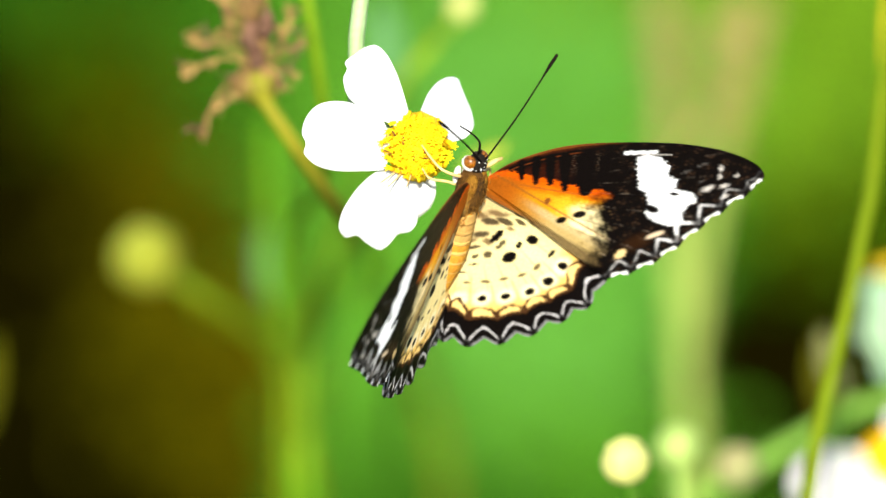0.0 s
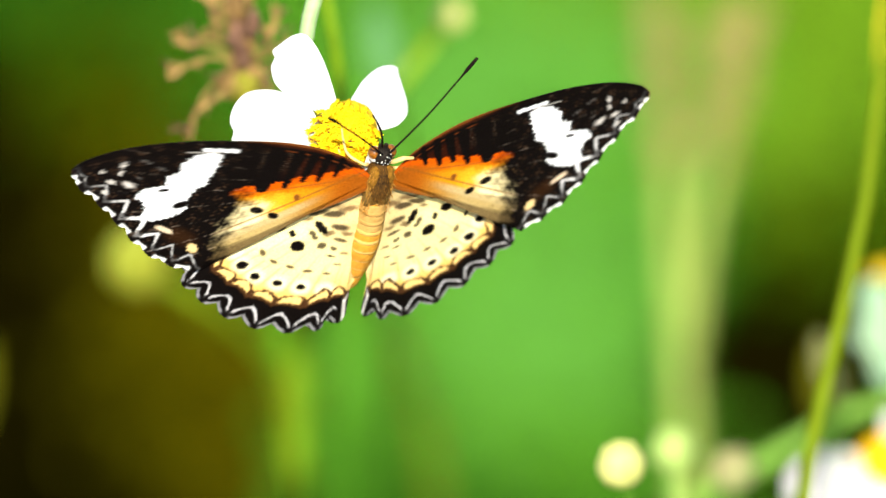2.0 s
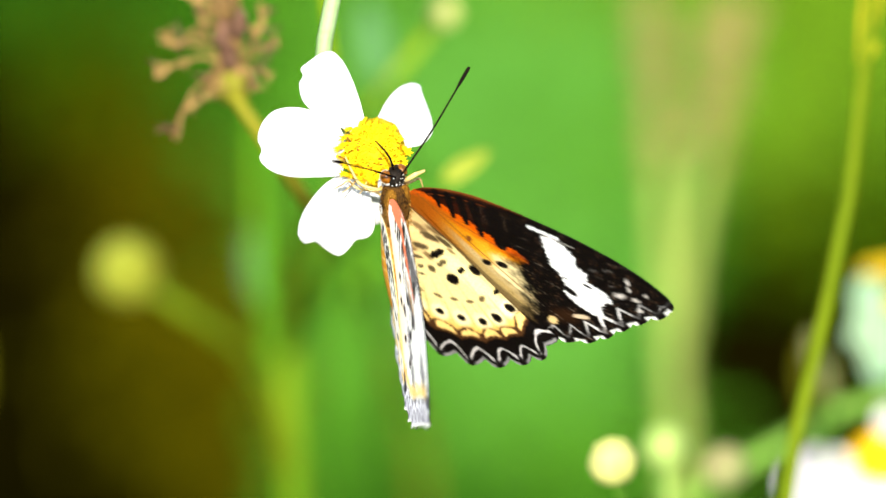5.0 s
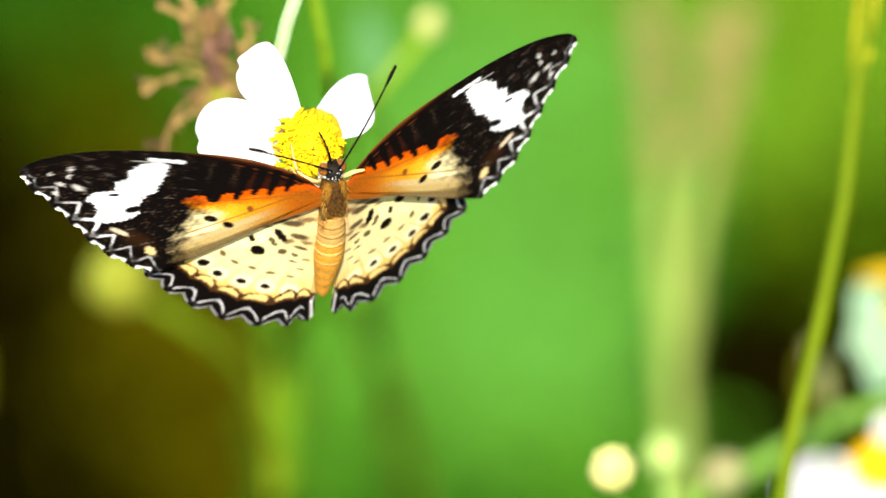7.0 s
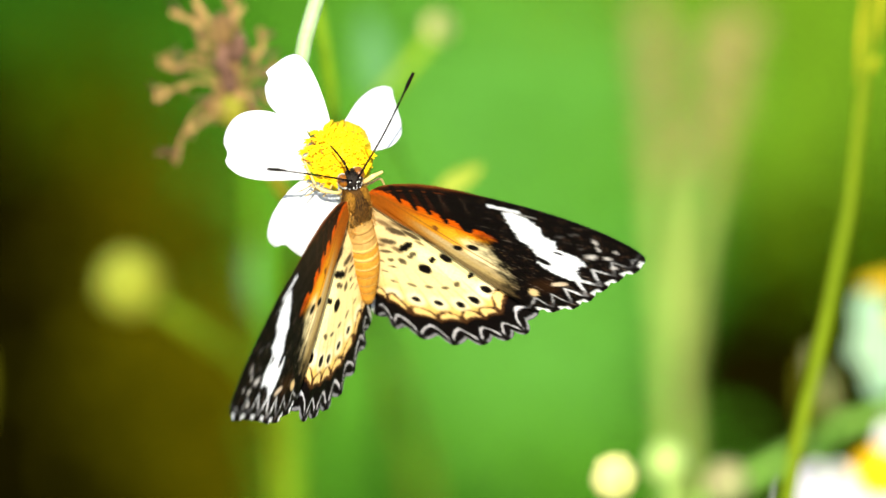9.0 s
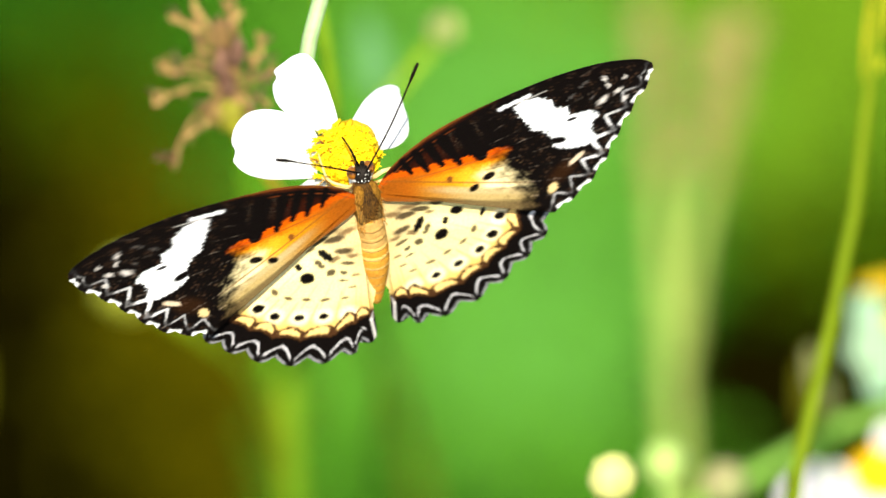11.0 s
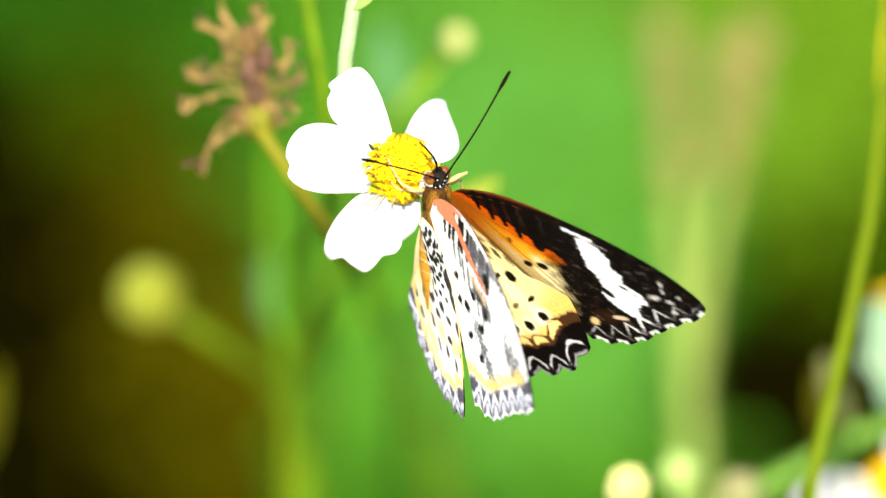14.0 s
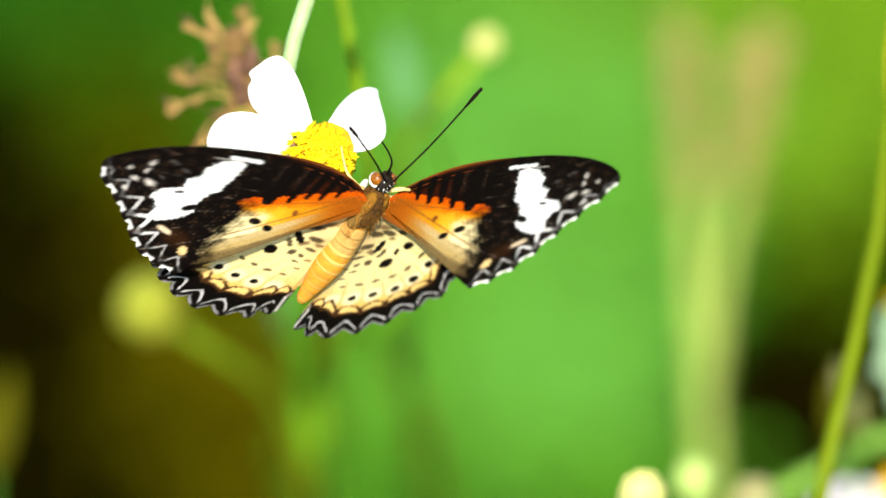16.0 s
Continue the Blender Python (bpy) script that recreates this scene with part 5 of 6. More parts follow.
# pair of tan grass plumes that part like a fork
def plumes():
    foot = (0.0583, 0.5058, 0.2136)
    t = thing("grass_plume", down(foot), "forked grass stalk with tan drooping plumes out of focus", "grass")
    o = Vector(t.location)
    rng = random.Random(11)
    part("stalk", tube([Vector((0.0557, 0.54, 0.2555)) - o, Vector((0.0566, 0.5276, 0.2401)) - o, Vector(foot) - o, (0, 0, 0)], (0.0026, 0.0032, 0.0034, 0.0045), 40, 10), STRAW, t)
    for pts in (((0.0566, 0.5301, 0.2431), (0.0543, 0.5483, 0.2658), (0.0524, 0.5645, 0.2867), (0.0506, 0.5828, 0.3109)), ((0.0574, 0.5359, 0.2504), (0.0605, 0.5522, 0.2711), (0.0655, 0.5658, 0.289), (0.0705, 0.5824, 0.3112))):
        line = [Vector(p) - o for p in pts]
        arm = part("plume", tube(line, (0.0026, 0.0026, 0.0024, 0.0018), 30, 8), STRAW, t)
        bm = bmesh.new()
        along = curve([tuple(p) for p in line], 60)
        for k in range(110):
            p = Vector(along[32 + int(27 * (k / 110) ** 0.7)])
            q = p + Vector((rng.gauss(0, 0.0028), rng.gauss(0, 0.004), rng.uniform(0.003, 0.011)))
            tube([p, (p + q) / 2, q], (0.0006, 0.0012, 0.0003), 4, 5, bm)
        tagged(part("plume_fluff", bm, GRASS_TAN, arm), kind="stuff")
    return t


plumes()

# buds, stem and pale flower at the other side
bud_plant("flower_bud", (0.0304, 0.0525, 0.6112), 0.0041, ((0.0318, 0.0491, 0.6069), (0.0342, 0.0449, 0.5999), (0.0362, 0.0391, 0.586)), BUD_PALE, STEM, "cream-yellow round flower bud", 0.001)
bud_plant("flower_bud", (0.0433, 0.181, 0.5094), 0.004, ((0.0438, 0.1766, 0.5037), (0.0441, 0.1716, 0.4941), (0.0447, 0.1657, 0.4784)), BUD_GREEN, STEM_SOFT, "pale green closed flower bud", 0.001)
bud_plant("flower_bud", (0.0538, 0.1632, 0.5191), 0.0042, ((0.054, 0.1592, 0.514), (0.0542, 0.1556, 0.5061), (0.0546, 0.1489, 0.4927)), BUD_BROWN, STEM, "small browning closed flower bud", 0.001)
tall_stalk = stalk("wild_plant", ((0.0782, 0.1387, 0.6543), (0.0765, 0.1294, 0.6416), (0.0753, 0.1217, 0.6314), (0.0738, 0.1146, 0.6219), (0.0723, 0.1098, 0.6157), (0.07, 0.1032, 0.6071), (0.0667, 0.0948, 0.5963), (0.0644, 0.0886, 0.5886), (0.0616, 0.0775, 0.5748)), (0.0011, 0.0014, 0.0016, 0.0018, 0.0019, 0.002, 0.002, 0.0021, 0.0022, 0.0026), BLADE, "tall thin yellow-green stalk with a narrow yellow bud")
o = tall_stalk.location
part("bud", tube([Vector(p) - o for p in ((0.0797, 0.1462, 0.6570), (0.0777, 0.1385, 0.6455), (0.0767, 0.1350, 0.6408), (0.0758, 0.1300, 0.6370))], (0.0008, 0.0021, 0.0019, 0.0008), 18, 12), BUD_YELLOW, tall_stalk, "narrow yellow bud")
part("bract", leaf_sheet(Vector((0.0758, 0.1300, 0.6370)) - o, Vector((0.0786, 0.1335, 0.6400)) - o, 0.0018, (0.1, -1, 0.7), 0.0003, 0.1, 0, 8, 4), BUD_YELLOW, tall_stalk)
stalk("wild_plant", ((0.0959, 0.2444, 0.4731), (0.0882, 0.2436, 0.4715), (0.0784, 0.2419, 0.4687), (0.0696, 0.2387, 0.4642), (0.0597, 0.2358, 0.4601), (0.052, 0.2332, 0.4566)), (0.0016, 0.0019, 0.0022, 0.0022, 0.002, 0.002, 0.0022), STEM_FRESH, "slanting pale green stem")


def side_flower(at, petals, radius, flat, label, material):
    c = Vector(at)
    t = thing("flower", c, label, "flower", "flowers")
    for tip, width in petals:
        p = Vector(tip) - c
        part("petal", leaf_sheet(p * 0.2, p, width, (0.1, -1, 0.75), 0.0004, 0.1, 3, 14, 10, 1.25), material, t)
    part("disc", blob((0, -0.0015, 0), (radius, radius * flat, radius), rough=0.1), DISC_ORANGE, t, "orange-yellow flower disc")
    part("stem", tube([(0, 0.002, 0), (0.01, 0.012, -0.03), (0.015, 0.014, GROUND - c.z)], (0.0012, 0.0013, 0.002), 30, 8), STEM, t)
    return t


side_flower((0.087, 0.2332, 0.4650), (((0.0694, 0.2265, 0.4556), 0.017), ((0.0749, 0.2207, 0.4490), 0.02), ((0.087, 0.2189, 0.4476), 0.024), ((0.0957, 0.2255, 0.4563), 0.02), ((0.0936, 0.2367, 0.4699), 0.013)), 0.0062, 0.6, "lilac-white flower with orange-yellow disc out of focus", PETAL_LILAC)
mint = side_flower((0.0905, 0.2513, 0.4893), (((0.0812, 0.2514, 0.4885), 0.0095), ((0.0808, 0.2462, 0.4820), 0.0055), ((0.0857, 0.2416, 0.4764), 0.007), ((0.0924, 0.243, 0.4788), 0.008), ((0.0977, 0.2487, 0.4865), 0.009)), 0.0022, 0.3, "half-open pale mint flower out of focus", PETAL_MINT)
part("bract", leaf_sheet(Vector((0.006, 0.006, 0.0035)), Vector((-0.0085, 0.004, 0.0042)), 0.0042, (0.1, -1, 0.75), 0.0006, 0.1, 0, 10, 5), BRACT_ORANGE, mint, "orange-yellow withering bract")
lone_leaf((0.0758, 0.2165, 0.4928), (0.0715, 0.2254, 0.5026), 0.0046, LEAF_GREY, "grey-green thin leaf out of focus")
lone_leaf((0.0798, 0.3134, 0.4064), (0.076, 0.3249, 0.42), 0.0065, LEAF_DULL, "dull olive leaf out of focus")

# ---------------------------------------------------------------- what moves
# body: seconds, place in mm about the flower, turn in degrees
BODY = [
    (0, 3.6, 4.2, 5.4, 99.5, 9.4, 46.2),
    (0.5, -2.1, 2.8, 3.6, 99.8, 6.1, 38.5),
    (1, -9.1, 2.4, 3.1, 97.8, 5.3, 26.7),
    (1.5, -12.1, 3.4, 4.4, 102.1, 9.3, 19.6),
    (2, -10.4, 5.4, 6.9, 96.9, 7.5, 19.4),
    (2.5, -6.7, 6.4, 8.2, 100.5, 6.8, 21.3),
    (3, -6.8, 7.3, 9.3, 98.2, -0.3, 27.4),
    (3.5, -9.9, 7.1, 9, 97.5, 0.4, 34.3),
    (4, -12.2, 5.5, 7.1, 97.1, -3.5, 31.5),
    (4.2, -11.4, 4.4, 5.6, 94.5, -8, 31),
    (5.1, -6, 3.2, 4.2, 99.5, -3, 31),
    (5.6, -6.5, 3.6, 4.7, 98.5, 0, 24),
    (6.3, -13, 5.4, 6.8, 97.1, -0.3, 16),
    (6.5, -15, 4.7, 6, 99.4, -1.5, 15.6),
    (7, -16.1, 4.5, 5.7, 98.8, -0.7, 19.9),
    (7.5, -14.2, 4.8, 6.1, 96.1, -7.8, 21.4),
    (8, -12.6, 4.9, 6.3, 97.2, -8.3, 23),
    (8.5, -13.1, 5, 6.4, 95.6, -10.5, 28.6),
    (9, -12.4, 4.6, 5.9, 98.9, -10.3, 29),
    (9.2, -11.6, 4.5, 5.7, 95.4, -11.3, 30.6),
    (10.1, -7.6, 3.6, 4.6, 97, -7, 31.5),
    (10.6, -8.6, 4.2, 5.4, 95, -6.5, 26),
    (11.3, -13.5, 5.3, 6.7, 93.1, -7.5, 20.6),
    (11.5, -16.3, 4.5, 5.7, 93.1, -5.6, 19.5),
    (12, -19.2, 2.6, 3.4, 96.4, -6.5, 18.9),
    (12.5, -15.9, 3.1, 4, 98.5, -3.2, 22.6),
    (13, -10.3, 5.8, 7.5, 93.6, -4.3, 30.6),
    (13.5, -5.6, 7.4, 9.5, 99.6, -2.6, 33.1),
    (14, -2.1, 5.6, 7.2, 101.3, -1.8, 33.9),
    (14.5, 2, 2.7, 3.4, 107.8, 7.5, 36.3),
    (15, 1.6, 2, 2.6, 102.3, 18.8, 38.2),
    (15.5, -6.9, 5.1, 6.6, 95.9, 19.6, 33.6),
    (16, -15.7, 5.8, 7.5, 105.1, 23.6, 28.5),
]
# wings: seconds, lift left and right, sweep of the left and right forewing, of the left and right hindwing, droop of the hindwings, twist of the forewings and of the hindwings
WINGS = [
    (0, 22.5, 27.6, -6.6, -2.8, -9, -5.3, 0.2, 0.2, -3.4, -1.6, -3.7, -2.2),
    (0.5, 7, 10.3, -6.3, 0.7, -0.2, -2.7, 0.2, 0.2, -1.6, -2.9, 0.9, 0.6),
    (1, -7.5, -5.9, -3.1, 2.3, 1.8, 0.2, 0.2, 0.2, -2.1, -4.2, -1.8, 0.7),
    (1.5, -14.5, -16.3, -2.1, 0.4, 1.9, 1.3, 0.2, 0.2, -1.7, -5.5, -0.9, 1.8),
    (2, -9.3, -12, -2.5, -0.3, 1.6, 0.9, 0.2, 0.1, -1.2, -4.7, -2.3, -0.5),
    (2.5, -7.2, -7.6, -1.9, 1.5, 2.5, 1.5, 0.2, 0.2, 0.2, -3.2, -1.9, -1.9),
    (3, 0.2, 3.7, -0.5, 2.2, 2.6, 2.7, 0.2, 0.2, 2.1, -1, -1.3, -2.6),
    (3.5, 15, 21.3, -1.2, -1.4, 0.7, 2.9, 0.2, 0.2, 3.6, 1.8, 1, -2.9),
    (4, 47, 53, 0.9, 1.5, -2.2, 5.2, -0.2, 0.2, 4.2, 5.4, -2.5, -4.2),
    (4.2, 55, 56.4, -2.7, -3.8, -2.1, 0.8, 0.2, 0.2, 4, 4.4, -4.1, -3.1),
    (4.55, 70, 68, -2.2, -3, -2.5, 1, 0.2, 0.2, 3.9, 4.6, -3.6, -2.6),
    (4.85, 71, 67, -1.2, -2, -3, 0.8, 0.2, 0.2, 3.4, 4.2, -3, -2),
    (5.2, 46, 45, -1.6, -1.6, -1.5, 0.4, 0.2, 0.2, 2, 2.2, -2, -1),
    (5.55, 14, 14, -1.4, 0, 0.6, 0.3, 0.2, 0.2, 0.5, -0.5, -1.2, 0.4),
    (5.9, -11, -9, -0.5, 2.2, 3, 0.2, 0.2, 0.2, -0.8, -2.8, -0.4, 2),
    (6.3, -29.1, -23.9, 0.4, 4.4, 4.8, 0.5, 0.2, 0.2, -1.8, -4.6, 0.6, 3.4),
    (6.5, -31.3, -26.2, -0.6, 3.6, 5.2, 1, 0.2, 0.2, -0.6, -5.4, 1.7, 3.4),
    (7, -21.4, -20.1, -1.2, 1.9, 3.8, 1.2, -0.6, 0.2, -0.6, -4.9, 2.2, 3.7),
    (7.5, -13.6, -12.4, -0.3, 3.5, 2.9, 1.6, 0.2, 0.2, -0.5, -3.9, 1.5, 3.3),
    (8, -4.7, 2.5, -0.7, 2.1, 1.8, 0.2, 0.2, 0.2, 0.8, -2.7, 1.6, 3.6),
    (8.5, 12.4, 23.2, 0.6, 2.3, -1.2, -0.5, -0.9, 0.2, 1.5, -0.2, 0.7, 0.9),
    (9, 37.9, 54, 2.3, 1.7, 0.3, -1.4, 0.2, -0.9, 0.5, 2.2, -1.8, -0.6),
    (9.2, 46.7, 59.7, -0.9, 1.4, -0.4, -0.7, 0.2, -0.3, 1.5, 3, -2.6, -1.5),
    (9.55, 64, 68, -0.2, 2.2, -1.5, -0.3, -0.6, -0.3, 1.8, 4, -2.6, -1.6),
    (9.85, 71, 67, 0.4, 2.6, -2.5, 0.2, -1.5, -0.5, 1.6, 4, -2.6, -1.2),
    (10.2, 45, 46, 0.5, 2.8, 0, 0.2, -3, -0.7, 1, 2, -2.7, -0.4),
    (10.55, 15, 17, 0.8, 3.4, 1.8, 0.5, -5, -1, 0.6, 0, -2.9, 0.6),
    (10.9, -1, 4, 1.3, 4.2, 2.9, 1.1, -7, -1.3, 0.6, -1.4, -3.1, 1.5),
    (11.3, -8.2, -3.1, 1.6, 4.6, 3.5, 1.7, -8.1, -1.6, 0.5, -2.1, -3.3, 2.1),
    (11.5, -11.3, -5.7, 2.8, 3.8, 4.3, 2.6, -8.1, -1, 0.4, -2.7, -3.1, 1.6),
    (12, -10.5, -4.5, 1.6, 2.5, 3.2, 2.5, -6.9, -0.4, 0.5, -2.3, -1.8, 1.2),
    (12.5, -6.2, 1.1, 0.5, 0.8, 2.1, 0.8, -6.8, 0, 1.2, -1.6, -1.6, 1.4),
    (13, 4.5, 8.7, -0.2, -0.3, 0.8, -0.8, -7.3, 0.2, 1.5, -0.7, -2.7, -0.9),
    (13.5, 35.1, 39.6, 2.6, 1.9, 3.3, -0.3, 0.2, -1.1, -0.3, 6.3, -1.8, -3.9),
    (14, 75, 67.2, 2.2, 4.1, -10.8, 2.4, -0.6, 0.2, 3.4, 7.5, -1.1, -2.4),
    (14.5, 61.5, 59, 0.1, -1.8, -1.3, -1.4, 0.2, 0.2, -2.7, 2.6, 0.6, -1.5),
    (15, 13.6, 15.8, -3, -2.7, -7.5, -3.5, 0.2, -1.7, -7.3, -2.8, 7.4, 0.9),
    (15.5, -5.3, -4.9, -3.5, -0.3, 3.3, 0.1, -1.1, -0.4, -3, -6.4, 2.6, 1.3),
    (16, -6.4, -6.6, -3.7, 0.4, 2.2, -0.2, 0.2, 0.2, -2.1, -7.9, 7.6, 1.2),
]
# sway of the flower and of the plants behind it, in mm
FLOWER = [
    (0, 15.1, -1.1, -1.4),
    (0.5, 10.6, -2.3, -3),
    (1, 5.1, -2.6, -3.3),
    (1.5, 2.9, -0.8, -1),
    (2, 4.3, 0.4, 0.5),
    (2.5, 7.3, 1.6, 2),
    (3, 6.8, 1.6, 2),
    (3.5, 4.8, 1.3, 1.6),
    (4, 3.9, -0.3, -0.4),
    (4.2, 5.1, -0.9, -1.2),
    (5.1, 10.2, -1.6, -2.1),
    (6.3, 3.1, 0.7, 0.9),
    (6.5, 1, 0.4, 0.5),
    (7, 0, 0, 0),
    (7.5, 1, -0.2, -0.2),
    (8, 2.9, 0.2, 0.3),
    (8.5, 3.1, 0.1, 0.1),
    (9, 4.4, -0.4, -0.6),
    (9.2, 5.1, -1.2, -1.5),
    (10.1, 9.4, -1.7, -2.2),
    (11.3, 2.9, 0, 0),
    (11.5, 0.5, -0.7, -0.9),
    (12, -2.3, -1.9, -2.5),
    (12.5, -0.1, -1.5, -1.9),
    (13, 3.4, 0.2, 0.2),
    (13.5, 8, 1.1, 1.4),
    (14, 12.1, -0.7, -0.9),
    (14.5, 15.5, -2.8, -3.6),
    (15, 14.3, -3.5, -4.5),
    (15.5, 5.2, -0.7, -0.9),
    (16, -2.9, 1.1, 1.4),
]
# sway of the thin stem behind the flower, in mm
THIN = [
    (0, -1.3, 0, 0),
    (3.5, 4.3, 0, 0),
    (7.5, 2.5, 0, 0),
    (12, 3.4, 0, 0),
    (14, -1, 0, 0),
    (16, 2.9, 0, 0),
]
# sway of the tall stalk, in mm
STALK = [
    (0, 0.3, 0, 0),
    (2, 0.3, 0, 0),
    (4, -0.6, 0, 0),
    (7.5, -2.1, 0, 0),
    (12, 0, 0, 0),
    (16, -1.2, 0, 0),
]
# lean of the flower stem: seconds, degrees
LEAN = [
    (0, 1.2),
    (0.5, 4.4),
    (1, 8.2),
    (1.5, 10),
    (2, 9.3),
    (2.5, 7.2),
    (3, 7.7),
    (3.5, 9.5),
    (4, 10.2),
    (4.2, 9.5),
    (5.1, 5.2),
    (6.3, 11.3),
    (6.5, 12.7),
    (7, 13.3),
    (7.5, 12.6),
    (8, 11.3),
    (8.5, 10.9),
    (9, 10),
    (9.2, 9.5),
    (10.1, 5.8),
    (11.3, 11.3),
    (11.5, 13),
    (12, 14.8),
    (12.5, 12.8),
    (13, 9.9),
    (13.5, 6.3),
    (14, 2.9),
    (14.5, 0),
    (15, 0.7),
    (15.5, 6.9),
    (16, 12),
]
DEAD = [
    (0, -1.1, 1.8, 2.3),
    (0.5, -2.1, 1.4, 1.8),
    (1, -3.1, 1.2, 1.6),
    (1.5, -3.4, 2.1, 2.7),
    (2, -2.7, 2.2, 2.8),
    (2.5, -2.9, 2, 2.6),
    (3, -3, 2, 2.6),
    (3.5, -3.5, 1.9, 2.4),
    (4, -3.9, 1.8, 2.3),
    (6.3, -3, 2.1, 2.7),
    (6.5, -4.2, 1.4, 1.8),
    (7, -5.7, 1, 1.2),
    (7.5, -6.1, 0.7, 0.9),
    (8, -5.5, 0.8, 1),
    (8.5, -4.7, 1.2, 1.6),
    (9, -3.8, 1, 1.3),
    (11.5, -3.8, 0.6, 0.8),
    (12, -5.3, 1.2, 1.5),
    (12.5, -5.5, 0.7, 0.9),
    (13, -5.2, 0.6, 0.8),
    (13.5, -3.7, 1.1, 1.4),
    (14, -1.7, 0.9, 1.2),
    (14.5, 0, 0, 0),
    (15, 0, -0.4, -0.5),
    (15.5, -2.6, 0.7, 0.9),
    (16, -6.5, 1.4, 1.8),
]
TOP_BUD = [
    (0, 0.8, 1.5, 2),
    (0.5, 1.9, 1.5, 2),
    (1, 1.7, 0.8, 1),
    (1.5, 1.1, 1.1, 1.4),
    (2, -0.3, 0.8, 1),
    (2.5, -1.5, 0.6, 0.8),
    (3, -1.4, 0.5, 0.6),
    (3.5, -0.1, 0.5, 0.6),
    (4, 0.5, 0.8, 1),
    (6.5, -2.5, 0.7, 0.8),
    (7, -2.9, 0.3, 0.4),
    (7.5, -1.7, 0.5, 0.6),
    (8, -0.2, 0.7, 0.9),
    (8.5, -0.5, 1.1, 1.4),
    (9, -1.7, 0.9, 1.1),
    (11.5, -0.1, 0.7, 0.9),
    (12, -0.9, 0.5, 0.7),
    (12.5, -1.5, 0.4, 0.5),
    (13, -1.6, 0.4, 0.5),
    (13.5, -1.2, 0.7, 0.9),
    (14, -1.1, 0.5, 0.7),
    (14.5, 0, 0, 0),
    (15, 2.4, 0.1, 0.2),
    (15.5, 3.6, 1, 1.3),
    (16, 1.9, 0.9, 1.2),
]
LEFT_BUD = [
    (0, 0.8, 0.5, 0.7),
    (1.5, 0.1, 0.7, 0.9),
    (3.5, 0.5, -0.4, -0.5),
    (7, -2.1, -1.2, -1.5),
    (9, -0.4, -0.7, -0.9),
    (12.5, 0.1, -0.9, -1.1),
    (14.5, 1, -1.1, -1.4),
    (16, -1.9, -1.6, -2),
]
# antennae: seconds, way of the left one, way of the right one
FEELERS = [
    (0, -0.721, 0.693, 0.001, 0.451, 0.891, 0.045),
    (0.5, -0.675, 0.736, 0.052, 0.599, 0.799, -0.052),
    (1, -0.634, 0.752, 0.181, 0.676, 0.716, -0.176),
    (1.5, -0.664, 0.723, 0.191, 0.653, 0.705, -0.276),
    (2, -0.658, 0.709, 0.254, 0.671, 0.709, -0.216),
    (2.5, -0.677, 0.711, 0.189, 0.669, 0.722, -0.176),
    (3, -0.637, 0.759, 0.137, 0.705, 0.707, -0.056),
    (3.5, -0.687, 0.724, 0.063, 0.637, 0.771, 0.004),
    (4, -0.699, 0.713, 0.052, 0.637, 0.77, -0.018),
    (4.2, -0.67, 0.74, 0.065, 0.726, 0.678, -0.116),
    (6.3, -0.741, 0.636, 0.213, 0.474, 0.876, -0.091),
    (6.5, -0.73, 0.657, 0.188, 0.494, 0.865, -0.09),
    (7, -0.767, 0.627, 0.134, 0.468, 0.876, -0.115),
    (7.5, -0.702, 0.696, 0.147, 0.541, 0.841, -0.021),
    (8, -0.713, 0.69, 0.123, 0.543, 0.837, -0.065),
    (8.5, -0.714, 0.696, 0.071, 0.57, 0.821, -0.036),
    (9, -0.73, 0.683, 0.037, 0.595, 0.802, -0.046),
    (9.2, -0.722, 0.69, 0.053, 0.578, 0.815, 0.036),
    (11.3, -0.729, 0.647, 0.222, 0.534, 0.844, -0.056),
    (11.5, -0.745, 0.624, 0.238, 0.494, 0.869, -0.039),
    (12, -0.732, 0.649, 0.207, 0.493, 0.868, -0.067),
    (12.5, -0.781, 0.609, 0.136, 0.471, 0.88, -0.062),
    (13, -0.778, 0.623, 0.078, 0.434, 0.901, 0.021),
    (13.5, -0.785, 0.619, -0.013, 0.461, 0.885, 0.061),
    (14, -0.78, 0.624, -0.037, 0.553, 0.83, -0.068),
    (14.5, -0.802, 0.596, 0.044, 0.434, 0.9, -0.028),
    (15, -0.782, 0.611, 0.121, 0.374, 0.927, 0.038),
    (15.5, -0.751, 0.635, 0.18, 0.458, 0.889, 0.009),
    (16, -0.755, 0.652, 0.063, 0.464, 0.856, -0.227),
]


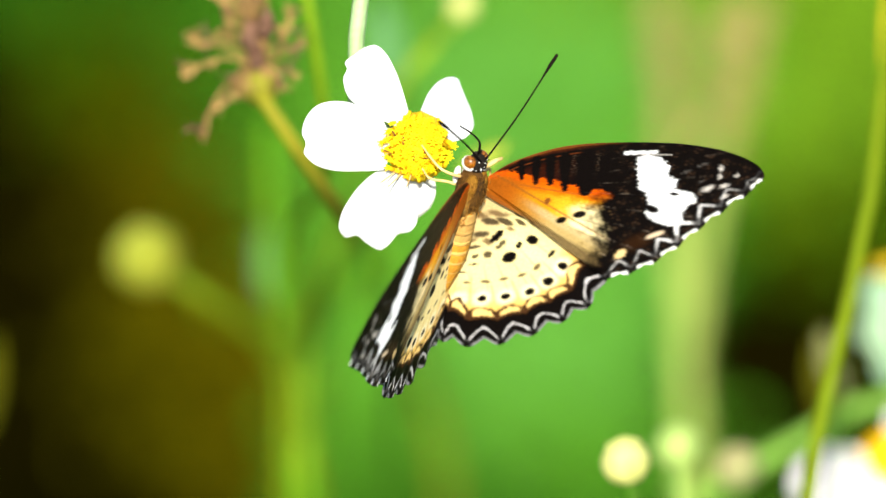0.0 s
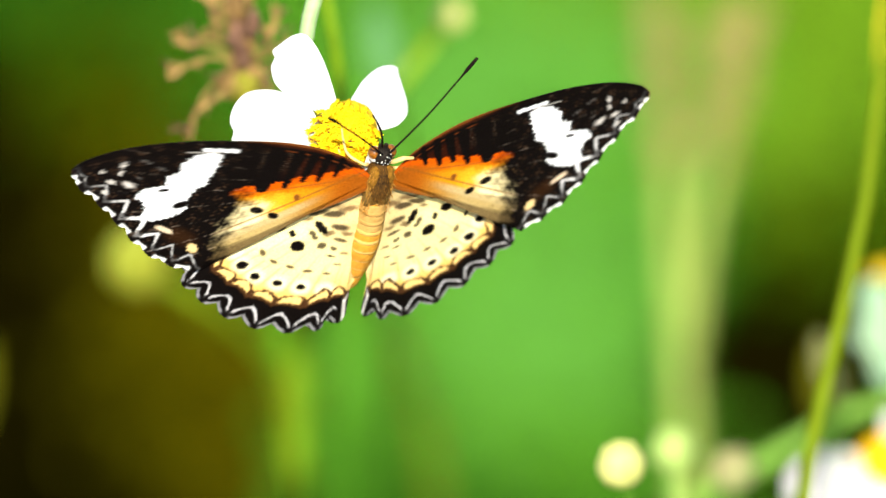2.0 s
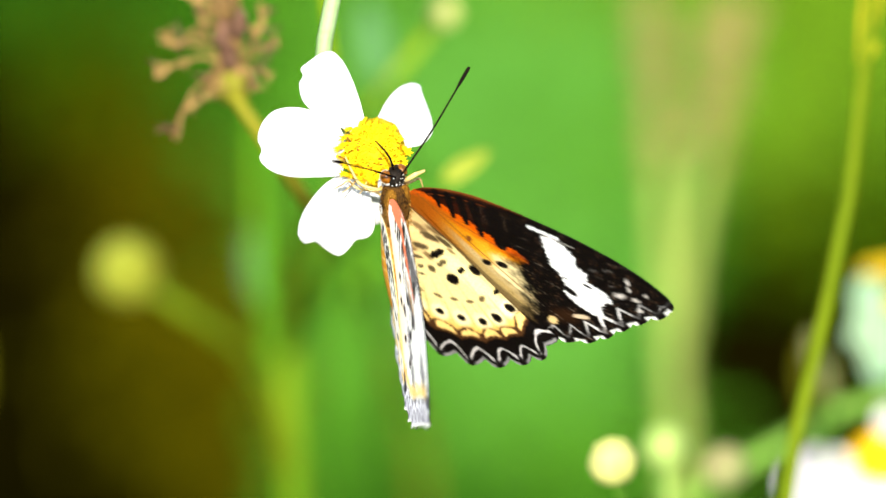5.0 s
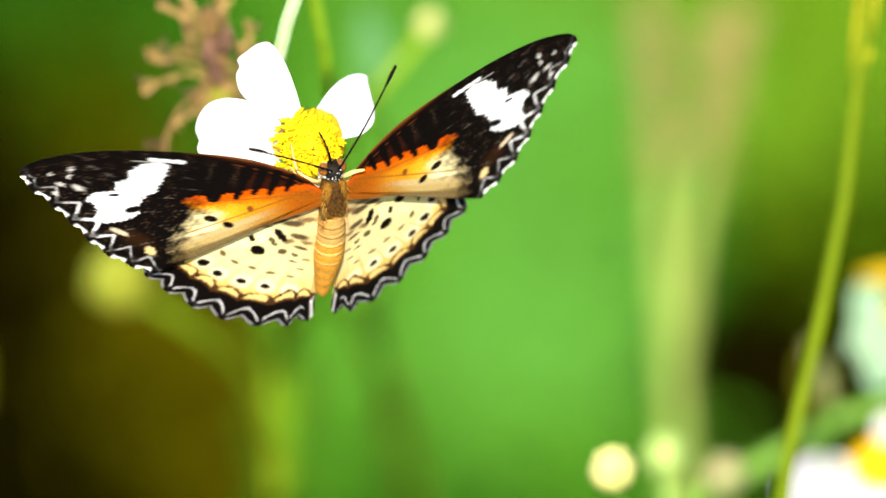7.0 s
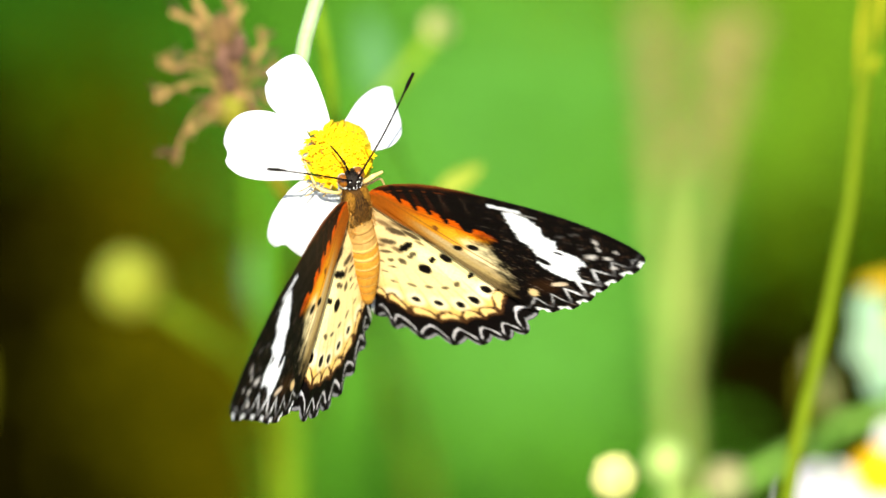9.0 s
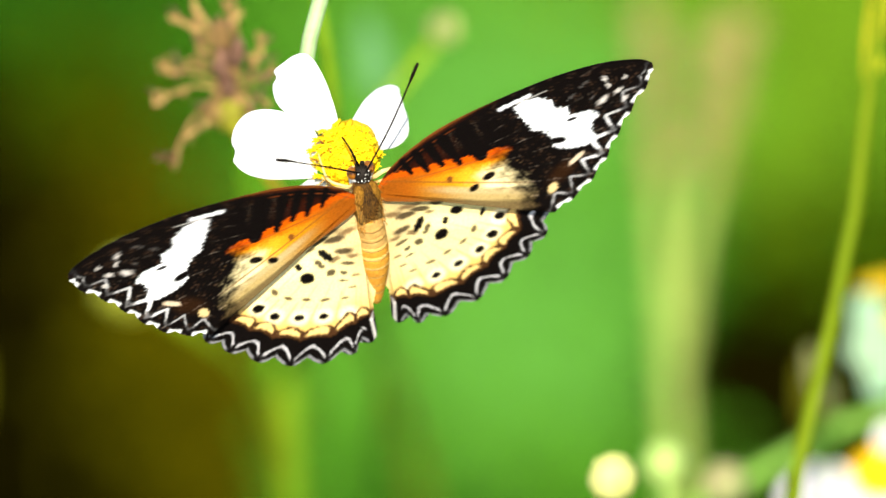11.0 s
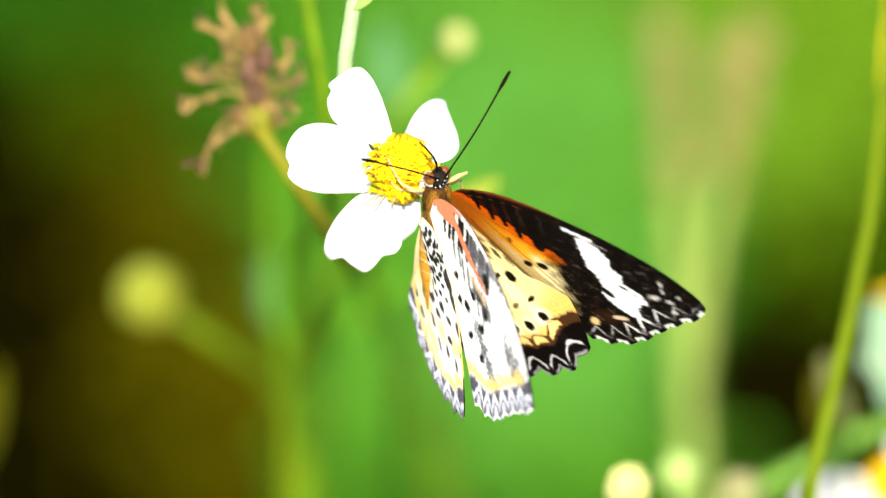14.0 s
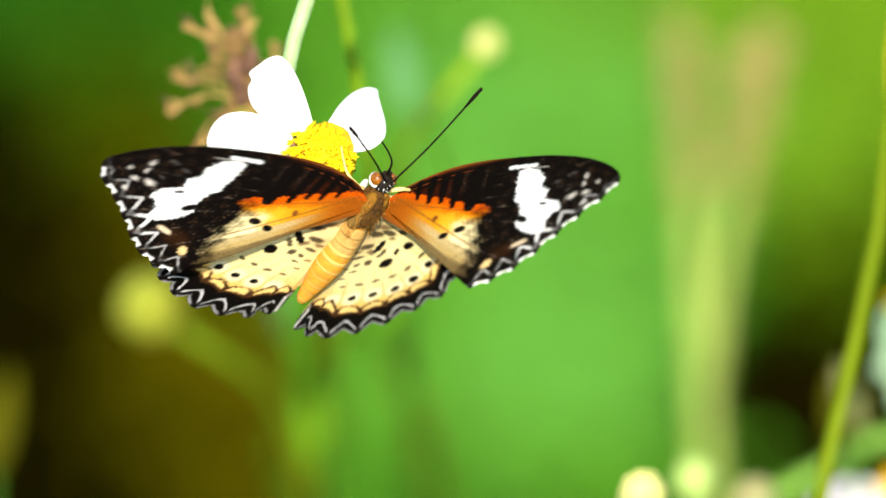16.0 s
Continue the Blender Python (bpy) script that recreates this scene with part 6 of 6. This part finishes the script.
def motions():
    walk(butterfly, [(t, pose(x * MM, y * MM, 0.7 + z * MM, rx, ry, rz)) for t, x, y, z, rx, ry, rz in BODY])
    # the abdomen rises between the wings as they close
    walk(abdomen, [(w[0], Matrix.Translation((0, -0.0036, -0.0002)) @ Matrix.Rotation(radians(-13 * float(smooth(25, 68, (w[1] + w[2]) / 2))), 4, "X")) for w in WINGS])
    for k, s in enumerate(SIDES):
        fore, hind, feel = [], [], []
        for t, *w in WINGS:
            lift, sweep, sweep_h, droop, twist, twist_h = (radians(w[i + k]) for i in (0, 2, 4, 6, 8, 10))
            fore.append((t, Matrix.Translation((s * 0.0018, 0.0025, 0.0008)) @ Matrix.Rotation(-s * lift, 4, "Y") @ Matrix.Rotation(s * sweep, 4, "Z") @ Matrix.Rotation(twist, 4, "X")))
            hind.append((t, Matrix.Translation((s * 0.0018, -0.001, 0.0003)) @ Matrix.Rotation(-s * (lift + droop), 4, "Y") @ Matrix.Rotation(s * sweep_h, 4, "Z") @ Matrix.Rotation(twist_h, 4, "X")))
        for t, *w in FEELERS:
            way = Vector(w[3 * k:3 * k + 3])
            feel.append((t, Matrix.Translation((s * 0.0006, 0.0080, 0.0006)) @ way.to_track_quat("Y", "Z").to_matrix().to_4x4()))
        walk(forewings[k], fore)
        walk(hindwings[k], hind)
        walk(feelers[k], feel)
    walk(flower_stem, [(t, Matrix.Rotation(radians(a), 4, "Y")) for t, a in LEAN])
    home, turn = Vector(flower.location), flower.rotation_euler.to_matrix().to_4x4()
    lean = dict(LEAN)
    walk(flower, [(t, Matrix.Translation(home + Vector((x, y, z)) * MM) @ turn @ Matrix.Rotation(radians(-1.0 * lean[t]), 4, "Z")) for t, x, y, z in FLOWER])
    for ob, rows in ((dead_flower, DEAD), (top_bud, TOP_BUD), (left_bud, LEFT_BUD), (tall_stalk, STALK), (thin_stem, THIN)):
        home, turn = Vector(ob.location), ob.rotation_euler.to_matrix().to_4x4()
        walk(ob, [(t, Matrix.Translation(home + Vector((x, y, z)) * MM) @ turn) for t, x, y, z in rows])


motions()
